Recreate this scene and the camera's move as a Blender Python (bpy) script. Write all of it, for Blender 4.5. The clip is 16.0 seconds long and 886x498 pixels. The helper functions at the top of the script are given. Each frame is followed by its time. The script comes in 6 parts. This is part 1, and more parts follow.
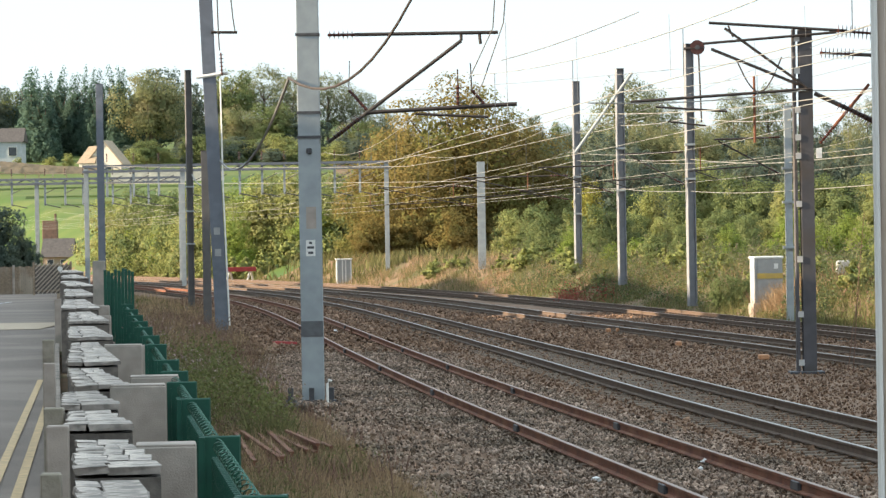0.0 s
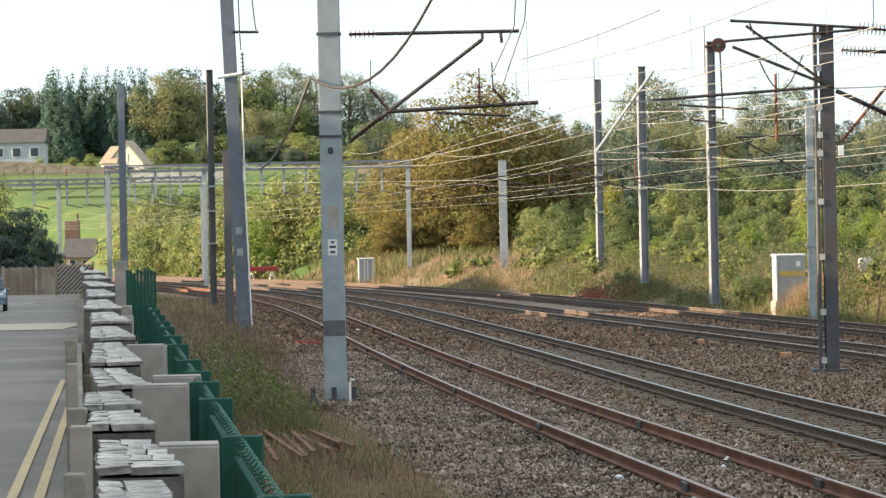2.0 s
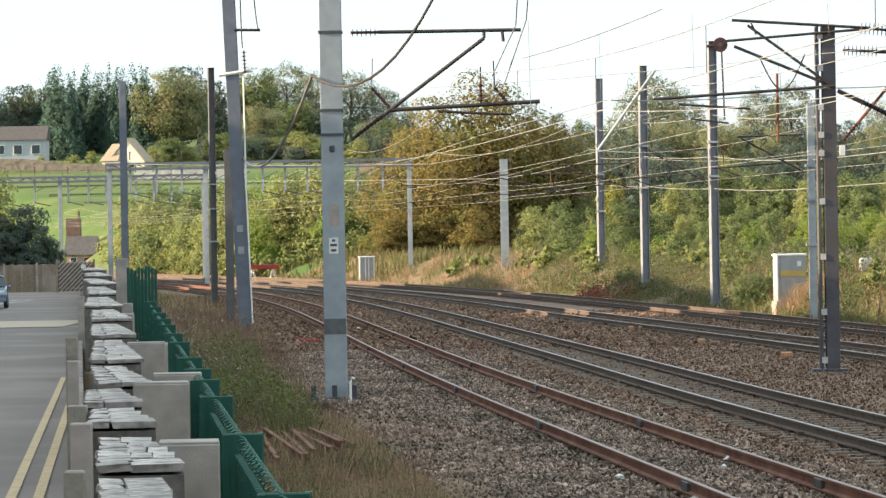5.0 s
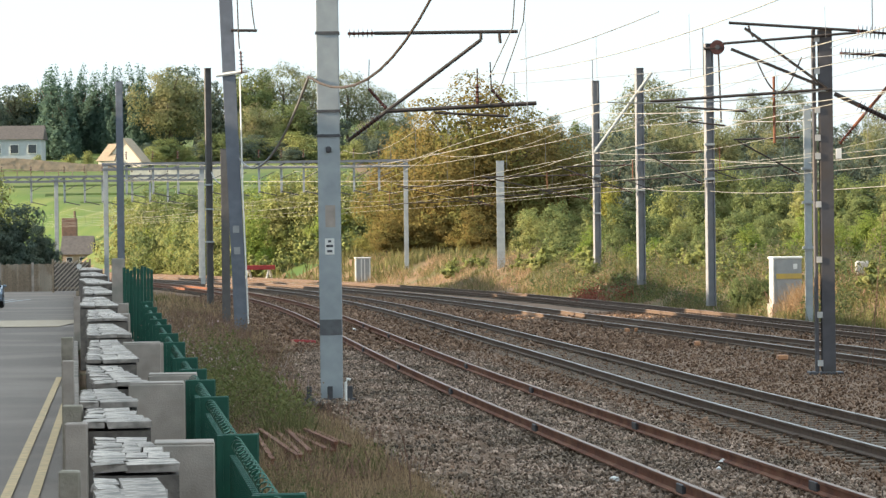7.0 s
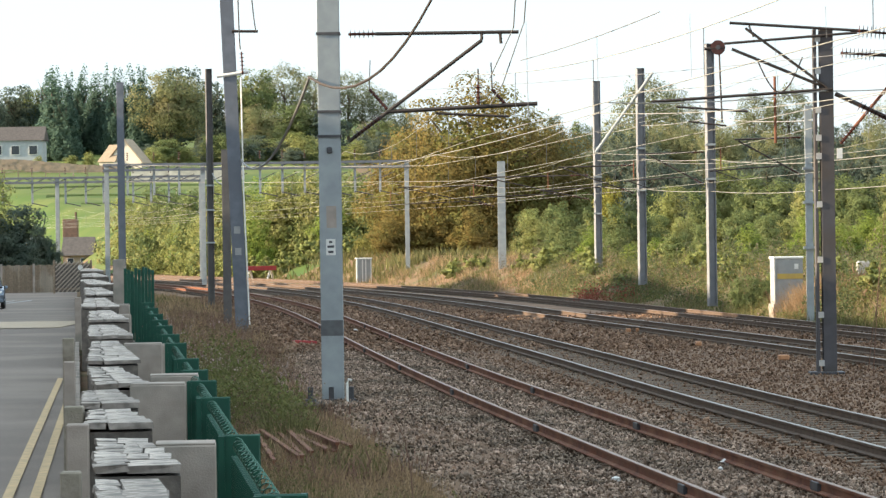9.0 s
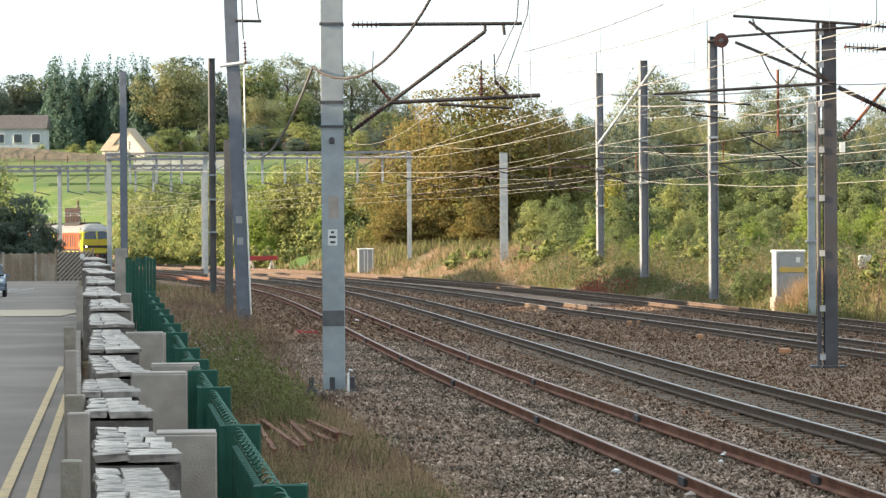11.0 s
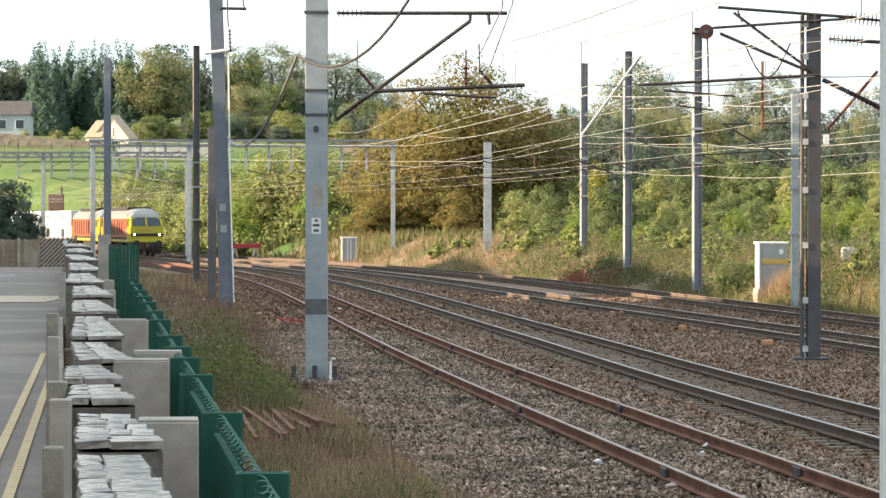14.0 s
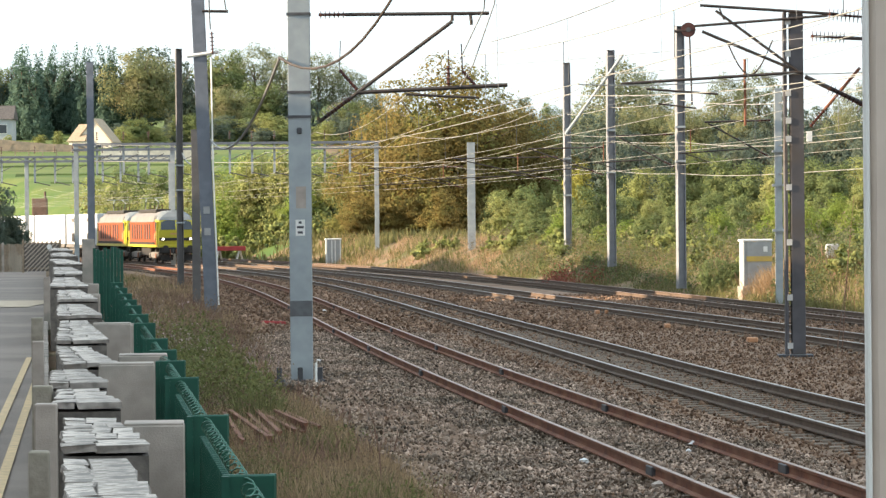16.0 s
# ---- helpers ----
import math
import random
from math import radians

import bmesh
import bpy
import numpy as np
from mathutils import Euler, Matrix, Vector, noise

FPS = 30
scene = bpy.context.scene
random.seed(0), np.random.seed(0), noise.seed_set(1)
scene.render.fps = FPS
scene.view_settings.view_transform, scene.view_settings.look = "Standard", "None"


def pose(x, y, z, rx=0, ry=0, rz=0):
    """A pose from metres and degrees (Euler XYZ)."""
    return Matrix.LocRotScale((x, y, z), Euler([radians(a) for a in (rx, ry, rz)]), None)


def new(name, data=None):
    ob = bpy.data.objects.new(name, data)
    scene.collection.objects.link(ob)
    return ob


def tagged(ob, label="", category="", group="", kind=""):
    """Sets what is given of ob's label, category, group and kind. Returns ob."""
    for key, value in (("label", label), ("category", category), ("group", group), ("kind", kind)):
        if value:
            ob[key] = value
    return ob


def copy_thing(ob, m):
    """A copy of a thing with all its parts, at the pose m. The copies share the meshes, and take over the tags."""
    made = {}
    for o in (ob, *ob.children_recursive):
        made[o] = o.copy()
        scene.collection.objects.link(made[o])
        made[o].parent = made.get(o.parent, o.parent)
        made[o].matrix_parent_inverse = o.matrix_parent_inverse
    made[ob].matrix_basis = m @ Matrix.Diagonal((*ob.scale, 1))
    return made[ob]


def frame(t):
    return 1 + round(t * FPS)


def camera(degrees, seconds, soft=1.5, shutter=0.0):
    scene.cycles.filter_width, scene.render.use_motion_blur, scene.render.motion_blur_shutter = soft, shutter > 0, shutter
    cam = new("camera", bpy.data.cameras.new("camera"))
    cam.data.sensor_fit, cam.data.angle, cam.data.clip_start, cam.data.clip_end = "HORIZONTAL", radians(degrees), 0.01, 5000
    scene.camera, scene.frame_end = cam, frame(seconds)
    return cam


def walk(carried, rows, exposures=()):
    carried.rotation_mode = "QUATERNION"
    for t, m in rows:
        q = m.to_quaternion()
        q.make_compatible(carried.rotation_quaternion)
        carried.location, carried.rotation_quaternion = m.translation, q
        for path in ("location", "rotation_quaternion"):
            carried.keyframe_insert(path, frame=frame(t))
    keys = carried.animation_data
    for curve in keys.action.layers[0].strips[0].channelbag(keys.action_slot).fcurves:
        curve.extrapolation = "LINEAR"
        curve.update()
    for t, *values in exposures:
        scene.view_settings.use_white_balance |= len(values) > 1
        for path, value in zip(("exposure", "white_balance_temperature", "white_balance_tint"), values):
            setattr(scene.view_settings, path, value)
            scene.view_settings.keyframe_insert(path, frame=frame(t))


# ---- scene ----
cam = camera(13.76, 16.0, soft=1.4)
EYE = 2.8  # above the rail heads, which lie at z = 0
TURNS = [
    (0, -0.039, -0.114, 0.952), (0.5, 0.034, -0.094, 1.059), (1, 0.120, -0.094, 1.067), (1.5, 0.244, -0.076, 1.165),
    (2, 0.303, -0.125, 1.160), (2.5, 0.331, -0.212, 1.225), (3, 0.407, -0.217, 1.159), (3.5, 0.395, -0.177, 1.016),
    (4, 0.350, -0.131, 0.981), (6.5, 0.212, -0.175, 0.879), (7, 0.258, -0.126, 0.728), (7.5, 0.310, -0.124, 0.729),
    (8, 0.325, -0.118, 0.804), (8.5, 0.291, -0.113, 0.703), (9, 0.275, -0.118, 0.808), (11.5, 0.252, -0.351, 0.250),
    (12, 0.199, -0.459, 0.126), (12.5, 0.267, -0.498, 0.156), (13, 0.225, -0.457, 0.162), (13.5, 0.130, -0.425, -0.081),
    (14, 0.048, -0.426, -0.015), (14.5, 0.000, -0.397, 0.000), (15, -0.061, -0.413, 0.034), (15.5, -0.140, -0.371, -0.020),
    (16, -0.201, -0.418, 0.546),
]
walk(cam, [(t, pose(0, 0, EYE, 90 + p, r, y)) for t, y, p, r in TURNS], exposures=[(0, 2.36, 7150, 13), (9, 2.36, 7150, 13), (12.5, 2.57, 7250, 14), (16, 2.53, 7250, 14)])

# ---- light: a low evening sun from the left, a bright hazy sky ----
SUN_TO = Vector((-1.0, -0.09, 0.32)).normalized()
sun = new("sun", bpy.data.lights.new("sun", "SUN"))
sun.data.energy, sun.data.angle, sun.data.color = 2.8, radians(0.6), (1.0, 0.865, 0.67)
sun.matrix_world = Matrix.Translation((-50, 0, 60)) @ SUN_TO.to_track_quat("Z", "Y").to_matrix().to_4x4()
world = bpy.data.worlds.new("evening_sky")
scene.world = world
world.use_nodes = True
sky = world.node_tree.nodes.new("ShaderNodeTexSky")
sky.sky_type, sky.sun_disc = "NISHITA", False
sky.sun_elevation, sky.sun_rotation = math.asin(SUN_TO.z), math.atan2(SUN_TO.x, SUN_TO.y)
sky.dust_density, sky.air_density, sky.altitude = 0.3, 1.0, 20
wn, wl = world.node_tree.nodes, world.node_tree.links
aim = wn.new("ShaderNodeSeparateXYZ")  # pale tone mixed into the sky, lifted overhead to keep the ground lit
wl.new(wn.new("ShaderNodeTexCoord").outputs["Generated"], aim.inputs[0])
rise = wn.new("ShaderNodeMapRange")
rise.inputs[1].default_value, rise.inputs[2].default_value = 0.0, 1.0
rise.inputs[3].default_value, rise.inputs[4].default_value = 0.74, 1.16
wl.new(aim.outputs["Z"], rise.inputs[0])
sky_lift = wn.new("ShaderNodeVectorMath")
sky_lift.operation = "SCALE"
sky_lift.inputs[0].default_value = (1.34, 1.74, 2.08)
wl.new(rise.outputs[0], sky_lift.inputs["Scale"])
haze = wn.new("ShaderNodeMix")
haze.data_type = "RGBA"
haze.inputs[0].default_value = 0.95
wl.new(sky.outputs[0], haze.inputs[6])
wl.new(sky_lift.outputs[0], haze.inputs[7])
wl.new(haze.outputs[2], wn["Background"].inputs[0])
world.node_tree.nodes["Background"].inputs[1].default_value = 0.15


# ---- materials ----
def mat(name, a, b=None, scale=4.0, rough=0.8, metal=0.0, bump=0.0, bscale=None, third=None, tscale=0.5, vary=0.0, island=0.0, trans=0.0, spec=0.3):
    """Two colours mixed by fine noise, a third by broad stains; vary shifts the value per object, island per loose piece."""
    m = bpy.data.materials.new(name)
    m.use_nodes = True
    nt = m.node_tree
    n, l = nt.nodes, nt.links
    bs = n["Principled BSDF"]
    bs.inputs["Roughness"].default_value, bs.inputs["Metallic"].default_value = rough, metal
    bs.inputs["Specular IOR Level"].default_value = spec
    tc = n.new("ShaderNodeTexCoord")
    b = b or tuple(c * 0.75 for c in a)

    def noise_fac(s, lo, hi, detail=6):
        t = n.new("ShaderNodeTexNoise")
        t.inputs["Scale"].default_value, t.inputs["Detail"].default_value = s, detail
        l.new(tc.outputs["Object"], t.inputs["Vector"])
        r = n.new("ShaderNodeMapRange")
        r.inputs[1].default_value, r.inputs[2].default_value = lo, hi
        l.new(t.outputs[0], r.inputs[0])
        return r.outputs[0], t.outputs[0]

    def mix(fac, c1, c2):
        x = n.new("ShaderNodeMix")
        x.data_type = "RGBA"
        l.new(fac, x.inputs[0])
        for i, c in ((6, c1), (7, c2)):
            if isinstance(c, tuple):
                x.inputs[i].default_value = (*c, 1)
            else:
                l.new(c, x.inputs[i])
        return x.outputs[2]
    f, raw = noise_fac(scale, 0.35, 0.65)
    col = mix(f, a, b)
    if third:
        f2, _ = noise_fac(tscale, 0.48, 0.62, 4)
        col = mix(f2, col, third)
    for amount, node, out in ((vary, "ShaderNodeObjectInfo", "Random"), (island, "ShaderNodeNewGeometry", "Random Per Island")):
        if amount:
            g = n.new(node)
            r = n.new("ShaderNodeMapRange")
            r.inputs[3].default_value, r.inputs[4].default_value = 1 - amount, 1 + amount
            l.new(g.outputs[out], r.inputs[0])
            h = n.new("ShaderNodeHueSaturation")
            l.new(r.outputs[0], h.inputs["Value"])
            l.new(col, h.inputs["Color"])
            col = h.outputs[0]
    l.new(col, bs.inputs["Base Color"])
    if bump:
        bn = n.new("ShaderNodeBump")
        bn.inputs["Strength"].default_value, bn.inputs["Distance"].default_value = min(1, bump), 0.02 * max(1, bump)
        if bscale:
            _, raw = noise_fac(bscale, 0, 1)
        l.new(raw, bn.inputs["Height"])
        l.new(bn.outputs[0], bs.inputs["Normal"])
    if trans:
        tr = n.new("ShaderNodeBsdfTranslucent")
        l.new(col, tr.inputs[0])
        ms = n.new("ShaderNodeMixShader")
        ms.inputs[0].default_value = trans
        l.new(bs.outputs[0], ms.inputs[1])
        l.new(tr.outputs[0], ms.inputs[2])
        l.new(ms.outputs[0], n["Material Output"].inputs[0])
    return m


def leafy(name, a, b, third=None, t=0.35, island=0.28):
    return mat(name, a, b, 0.6, 0.9, third=third, tscale=0.22, island=island, trans=t, spec=0.08)


GALV = mat("galvanised_steel", (0.171, 0.189, 0.220), (0.127, 0.143, 0.167), 3, 0.6, 0.2, 0.1, 40, third=(0.143, 0.156, 0.182), tscale=0.7)
PALE_STEEL = mat("pale_weathered_steel", (0.341, 0.374, 0.380), (0.275, 0.303, 0.314), 3, 0.6, 0.1, 0.1, 40)
MAST_STEEL = mat("grey_mast_steel", (0.245, 0.25, 0.265), (0.195, 0.20, 0.215), 3, 0.6, 0.1, 0.1, 40, third=(0.21, 0.21, 0.215), tscale=0.7)
BROWN_MAST = mat("brown_grey_mast_steel", (0.125, 0.118, 0.115), (0.10, 0.094, 0.092), 3, 0.65, 0.1, 0.1, 40)
DARK_STEEL = mat("dark_steel", (0.06, 0.06, 0.065), (0.095, 0.095, 0.10), 5, 0.6, 0.2)
BROWN_STEEL = mat("brownish_grey_steel", (0.095, 0.09, 0.096), (0.07, 0.067, 0.072), 3, 0.65, 0.1, 0.1, 40, third=(0.085, 0.072, 0.065), tscale=0.8)
BAND_GREY = mat("dark_grey_band_paint", (0.13, 0.135, 0.14), (0.10, 0.10, 0.105), 8, 0.7)
RUST = mat("rusty_steel", (0.20, 0.075, 0.042), (0.115, 0.048, 0.031), 6, 0.8, 0.1, 0.3, 60, third=(0.21, 0.095, 0.055), tscale=1.5)
RAIL_TOP = mat("worn_rail_head", (0.34, 0.31, 0.28), (0.24, 0.21, 0.185), 2, 0.42, 0.5)
RAIL_WEB = mat("brown_rail_web", (0.125, 0.084, 0.06), (0.085, 0.057, 0.042), 5, 0.8)
RUST_TOP = mat("rusty_rail_head", (0.30, 0.22, 0.18), (0.22, 0.14, 0.105), 3, 0.5, 0.3)
BALLAST = mat("ballast_bed", (0.268, 0.172, 0.115), (0.156, 0.096, 0.063), 16, 0.95, bump=2, third=(0.143, 0.088, 0.057), tscale=0.25)
STONE_BITS = mat("ballast_stones", (0.385, 0.28, 0.215), (0.205, 0.145, 0.107), 3, 0.9, island=0.7, third=(0.18, 0.135, 0.10), tscale=0.4)
BROWN_BITS = mat("browned_ballast_stones", (0.232, 0.142, 0.094), (0.148, 0.089, 0.057), 3, 0.9, island=0.45)
EARTH = mat("rough_grass_ground", (0.165, 0.102, 0.060), (0.20, 0.122, 0.074), 2.5, 0.95, bump=1, bscale=9, third=(0.089, 0.088, 0.036), tscale=0.3)
FIELD = mat("mown_field_grass", (0.075, 0.105, 0.022), (0.098, 0.128, 0.028), 0.3, 0.9, bump=0.5, bscale=3, third=(0.05, 0.095, 0.015), tscale=0.09)
ASPHALT = mat("worn_asphalt", (0.218, 0.181, 0.155), (0.168, 0.139, 0.117), 30, 0.85, bump=0.4, bscale=120, third=(0.250, 0.207, 0.175), tscale=0.15)
YELLOW_LINE = mat("faded_yellow_road_paint", (0.62, 0.44, 0.24), (0.44, 0.33, 0.20), 6, 0.8)
CREAM_LINE = mat("cream_road_paint", (0.47, 0.375, 0.27), (0.38, 0.305, 0.225), 4, 0.8)
WHITE_LINE = mat("white_road_paint", (0.6, 0.6, 0.58), (0.4, 0.4, 0.4), 5, 0.8)
CONCRETE = mat("weathered_concrete", (0.416, 0.350, 0.300), (0.328, 0.275, 0.235), 4, 0.9, bump=0.3, bscale=60, third=(0.253, 0.236, 0.203), tscale=1.2)
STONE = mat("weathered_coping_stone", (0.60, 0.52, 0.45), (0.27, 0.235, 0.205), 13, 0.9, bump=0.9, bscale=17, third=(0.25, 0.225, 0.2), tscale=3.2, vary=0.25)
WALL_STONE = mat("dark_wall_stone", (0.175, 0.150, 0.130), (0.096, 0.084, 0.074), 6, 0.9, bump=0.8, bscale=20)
# slab sides: stain and shade put together into one darker colour
COPING_SIDE = mat("stained_shaded_coping_edge", (0.29, 0.25, 0.218), (0.16, 0.14, 0.122), 8, 0.9, bump=0.6, bscale=20)
GREY_WOOD = mat("silvered_timber_post", (0.332, 0.287, 0.230), (0.221, 0.190, 0.150), 8, 0.85, bump=0.4, bscale=40, third=(0.210, 0.201, 0.139), tscale=1.5)
OLD_WOOD = mat("weathered_timber", (0.294, 0.220, 0.153), (0.200, 0.154, 0.113), 9, 0.85, bump=0.4, bscale=50, third=(0.330, 0.275, 0.215), tscale=0.8, vary=0.12)
GREEN_STEEL = mat("dark_green_steel", (0.012, 0.085, 0.055), (0.010, 0.065, 0.045), 6, 0.45, 0.0, 0.1)
SLEEPER = mat("grey_concrete_sleeper", (0.165, 0.125, 0.095), (0.115, 0.085, 0.062), 6, 0.9, bump=0.3, vary=0.15)
WOOD_SLEEPER = mat("dark_timber_sleeper", (0.10, 0.075, 0.055), (0.06, 0.045, 0.035), 7, 0.9, bump=0.4, vary=0.2)
BARK = mat("bark", (0.14, 0.11, 0.08), (0.08, 0.065, 0.05), 4, 0.9, bump=0.6)
CERAMIC = mat("brown_insulator", (0.10, 0.04, 0.03), (0.07, 0.03, 0.025), 4, 0.25)
COPPER_WIRE = mat("contact_wire", (0.36, 0.35, 0.31), (0.28, 0.27, 0.24), 2, 0.5, 0.3)
GREY_WIRE = mat("grey_wire", (0.22, 0.22, 0.22), (0.16, 0.16, 0.16), 2, 0.5, 0.2)
WHITE_PAINT = mat("white_paint", (0.75, 0.74, 0.70), (0.68, 0.67, 0.63), 4, 0.6)
CABINET_GREY = mat("grey_cabinet_paint", (0.34, 0.345, 0.335), (0.28, 0.285, 0.28), 3, 0.6)
RED_PAINT = mat("faded_red_paint", (0.42, 0.05, 0.05), (0.33, 0.05, 0.05), 5, 0.6)
OCHRE = mat("orange_tone", (0.50, 0.24, 0.12), (0.42, 0.21, 0.11), 4, 0.6)


# ---- mesh building ----
class Mesh:
    """Gathers boxes, tubes and sheets into one mesh."""

    def __init__(self):
        self.v, self.f, self.mi = [], [], []

    def add(self, vs, fs, mi=0):
        o = len(self.v)
        self.v += [tuple(p) for p in vs]
        self.f += [tuple(i + o for i in f) for f in fs]
        self.mi += [mi] * len(fs)
        return self

    def box(self, c, s, m=None, mi=0, taper=1.0, bevel=0.0):
        x, y, z = (h / 2 for h in s)
        if bevel:
            b = min(bevel, x * 0.9, y * 0.9, z * 0.9)
            ring = [(x, y - b), (x - b, y), (b - x, y), (-x, y - b), (-x, b - y), (b - x, -y), (x - b, -y), (x, b - y)]
            lev = [(-z, (x - b) / x, (y - b) / y), (b - z, 1, 1), (z - b, taper, taper), (z, taper * (x - b) / x, taper * (y - b) / y)]
            vs = [Vector((px * kx, py * ky, lz)) for lz, kx, ky in lev for px, py in ring]
            fs = [tuple(range(7, -1, -1)), tuple(range(24, 32))]
            fs += [(8 * k + i, 8 * k + (i + 1) % 8, 8 * k + 8 + (i + 1) % 8, 8 * k + 8 + i) for k in range(3) for i in range(8)]
        else:
            vs = [Vector((px * k, py * k, pz)) for pz, k in ((-z, 1), (z, taper)) for px, py in ((-x, -y), (x, -y), (x, y), (-x, y))]
            fs = [(3, 2, 1, 0), (4, 5, 6, 7), (0, 1, 5, 4), (1, 2, 6, 5), (2, 3, 7, 6), (3, 0, 4, 7)]
        c = Vector(c)
        return self.add([(m @ (p + c)) if m else p + c for p in vs], fs, mi)

    def rough(self, s, rng, j=0.02, lip=0.006):
        """A split slab: a block with uneven corners and a slightly crowned top."""
        x, y, z = (h / 2 for h in s)
        q = lambda a=1.0: rng.uniform(-j, j) * a
        low = [(px + q(), py + q(), -z) for px, py in ((-x, -y), (x, -y), (x, y), (-x, y))]
        mid = [(px + q(0.6), py + q(0.6), z - lip + q(0.15)) for px, py in ((-x, -y), (x, -y), (x, y), (-x, y))]
        top = [(px * 0.96 + q(0.5), py * 0.985 + q(0.4), z + q(0.12)) for px, py in ((-x, -y), (x, -y), (x, y), (-x, y))]
        fs = [(3, 2, 1, 0), (8, 9, 10, 11)] + [(4 * k + i, 4 * k + (i + 1) % 4, 4 * k + 4 + (i + 1) % 4, 4 * k + 4 + i) for k in (0, 1) for i in range(4)]
        self.add(low + mid + top, fs)
        # only the top keeps the first colour, every other face the darker second
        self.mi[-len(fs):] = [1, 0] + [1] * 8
        return self

    def tube(self, pts, r, n=6, mi=0, cap=True):
        pts = [Vector(p) for p in pts]
        rs = list(r) if isinstance(r, (list, tuple)) else [r] * len(pts)
        vs = []
        for i, p in enumerate(pts):
            d = (pts[min(i + 1, len(pts) - 1)] - pts[max(i - 1, 0)]).normalized()
            u = d.cross(Vector((0, 0, 1)) if abs(d.z) < 0.9 else Vector((1, 0, 0))).normalized()
            w = d.cross(u)
            vs += [p + rs[i] * (math.cos(2 * math.pi * k / n) * u + math.sin(2 * math.pi * k / n) * w) for k in range(n)]
        fs = [(n * i + k, n * i + (k + 1) % n, n * i + n + (k + 1) % n, n * i + n + k) for i in range(len(pts) - 1) for k in range(n)]
        if cap:
            fs += [tuple(range(n - 1, -1, -1)), tuple(range(n * len(pts) - n, n * len(pts)))]
        return self.add(vs, fs, mi)

    def sweep(self, pts, profile, mi=0):
        """Sweeps a closed (across, up) profile along a line in plan."""
        pts, n = [Vector(p) for p in pts], len(profile)
        vs = []
        for i, p in enumerate(pts):
            d = pts[min(i + 1, len(pts) - 1)] - pts[max(i - 1, 0)]
            side = Vector((d.y, -d.x, 0)).normalized()
            vs += [p + side * a + Vector((0, 0, b)) for a, b in profile]
        fs = [(n * i + k, n * i + n + k, n * i + n + (k + 1) % n, n * i + (k + 1) % n) for i in range(len(pts) - 1) for k in range(n)]
        fs += [tuple(range(n)), tuple(range(n * len(pts) - 1, n * len(pts) - n - 1, -1))]
        return self.add(vs, fs, mi)

    def mesh(self, name, *mats, smooth=False):
        me = bpy.data.meshes.new(name)
        me.from_pydata(self.v, [], self.f)
        for m in mats:
            me.materials.append(m)
        me.polygons.foreach_set("material_index", self.mi)
        if smooth:
            me.shade_smooth()
        me.update()
        return me


def part(name, mb, materials, parent=None, label="", at=None, smooth=False):
    """One mesh object, under a thing or a part."""
    mats = materials if isinstance(materials, (list, tuple)) else (materials,)
    ob = new(name, mb if isinstance(mb, bpy.types.Mesh) else mb.mesh(name, *mats, smooth=smooth))
    if parent:
        ob.parent = parent
    if at:
        ob.matrix_basis = at
    if label:
        tagged(ob, label)
    return ob


def thing(name, label, category, at=None, group="", kind=""):
    ob = new(name)
    if at:
        ob.matrix_basis = at
    return tagged(ob, label, category, group, kind)


def quads(name, centres, sizes, normals, material, aspect=0.7, rng=None):
    """Many small leaves as one mesh."""
    n = len(centres)
    nrm = normals / (np.linalg.norm(normals, axis=1, keepdims=True) + 1e-9)
    r = rng.normal(size=(n, 3))
    u = np.cross(nrm, r)
    u /= np.linalg.norm(u, axis=1, keepdims=True) + 1e-9
    w = np.cross(nrm, u)
    s = sizes[:, None]
    v = np.stack([centres - u * s, centres - w * s * aspect + nrm * s * 0.2, centres + u * s, centres + w * s * aspect + nrm * s * 0.2], 1).reshape(-1, 3)
    me = bpy.data.meshes.new(name)
    me.vertices.add(4 * n)
    me.vertices.foreach_set("co", v.astype(np.float32).ravel())
    me.loops.add(4 * n)
    me.loops.foreach_set("vertex_index", np.arange(4 * n, dtype=np.int32))
    me.polygons.add(n)
    me.polygons.foreach_set("loop_start", np.arange(0, 4 * n, 4, dtype=np.int32))
    me.materials.append(material)
    me.update(calc_edges=True)
    return me


# ---- track lines in plan: (distance ahead, offset to the right) ----
def spline(points):
    ds, xs = np.array(points, float).T
    n = len(ds)
    h = np.diff(ds)
    a, b = np.eye(n), np.zeros(n)
    for i in range(1, n - 1):
        a[i, i - 1], a[i, i], a[i, i + 1] = h[i - 1], 2 * (h[i - 1] + h[i]), h[i]
        b[i] = 6 * ((xs[i + 1] - xs[i]) / h[i] - (xs[i] - xs[i - 1]) / h[i - 1])
    k = np.linalg.solve(a, b)

    def at(d):
        i = int(np.clip(np.searchsorted(ds, d) - 1, 0, n - 2))
        p, q = ds[i + 1] - d, d - ds[i]
        return float((k[i] * p ** 3 + k[i + 1] * q ** 3) / (6 * h[i]) + (xs[i] / h[i] - k[i] * h[i] / 6) * p + (xs[i + 1] / h[i] - k[i + 1] * h[i] / 6) * q)
    return at


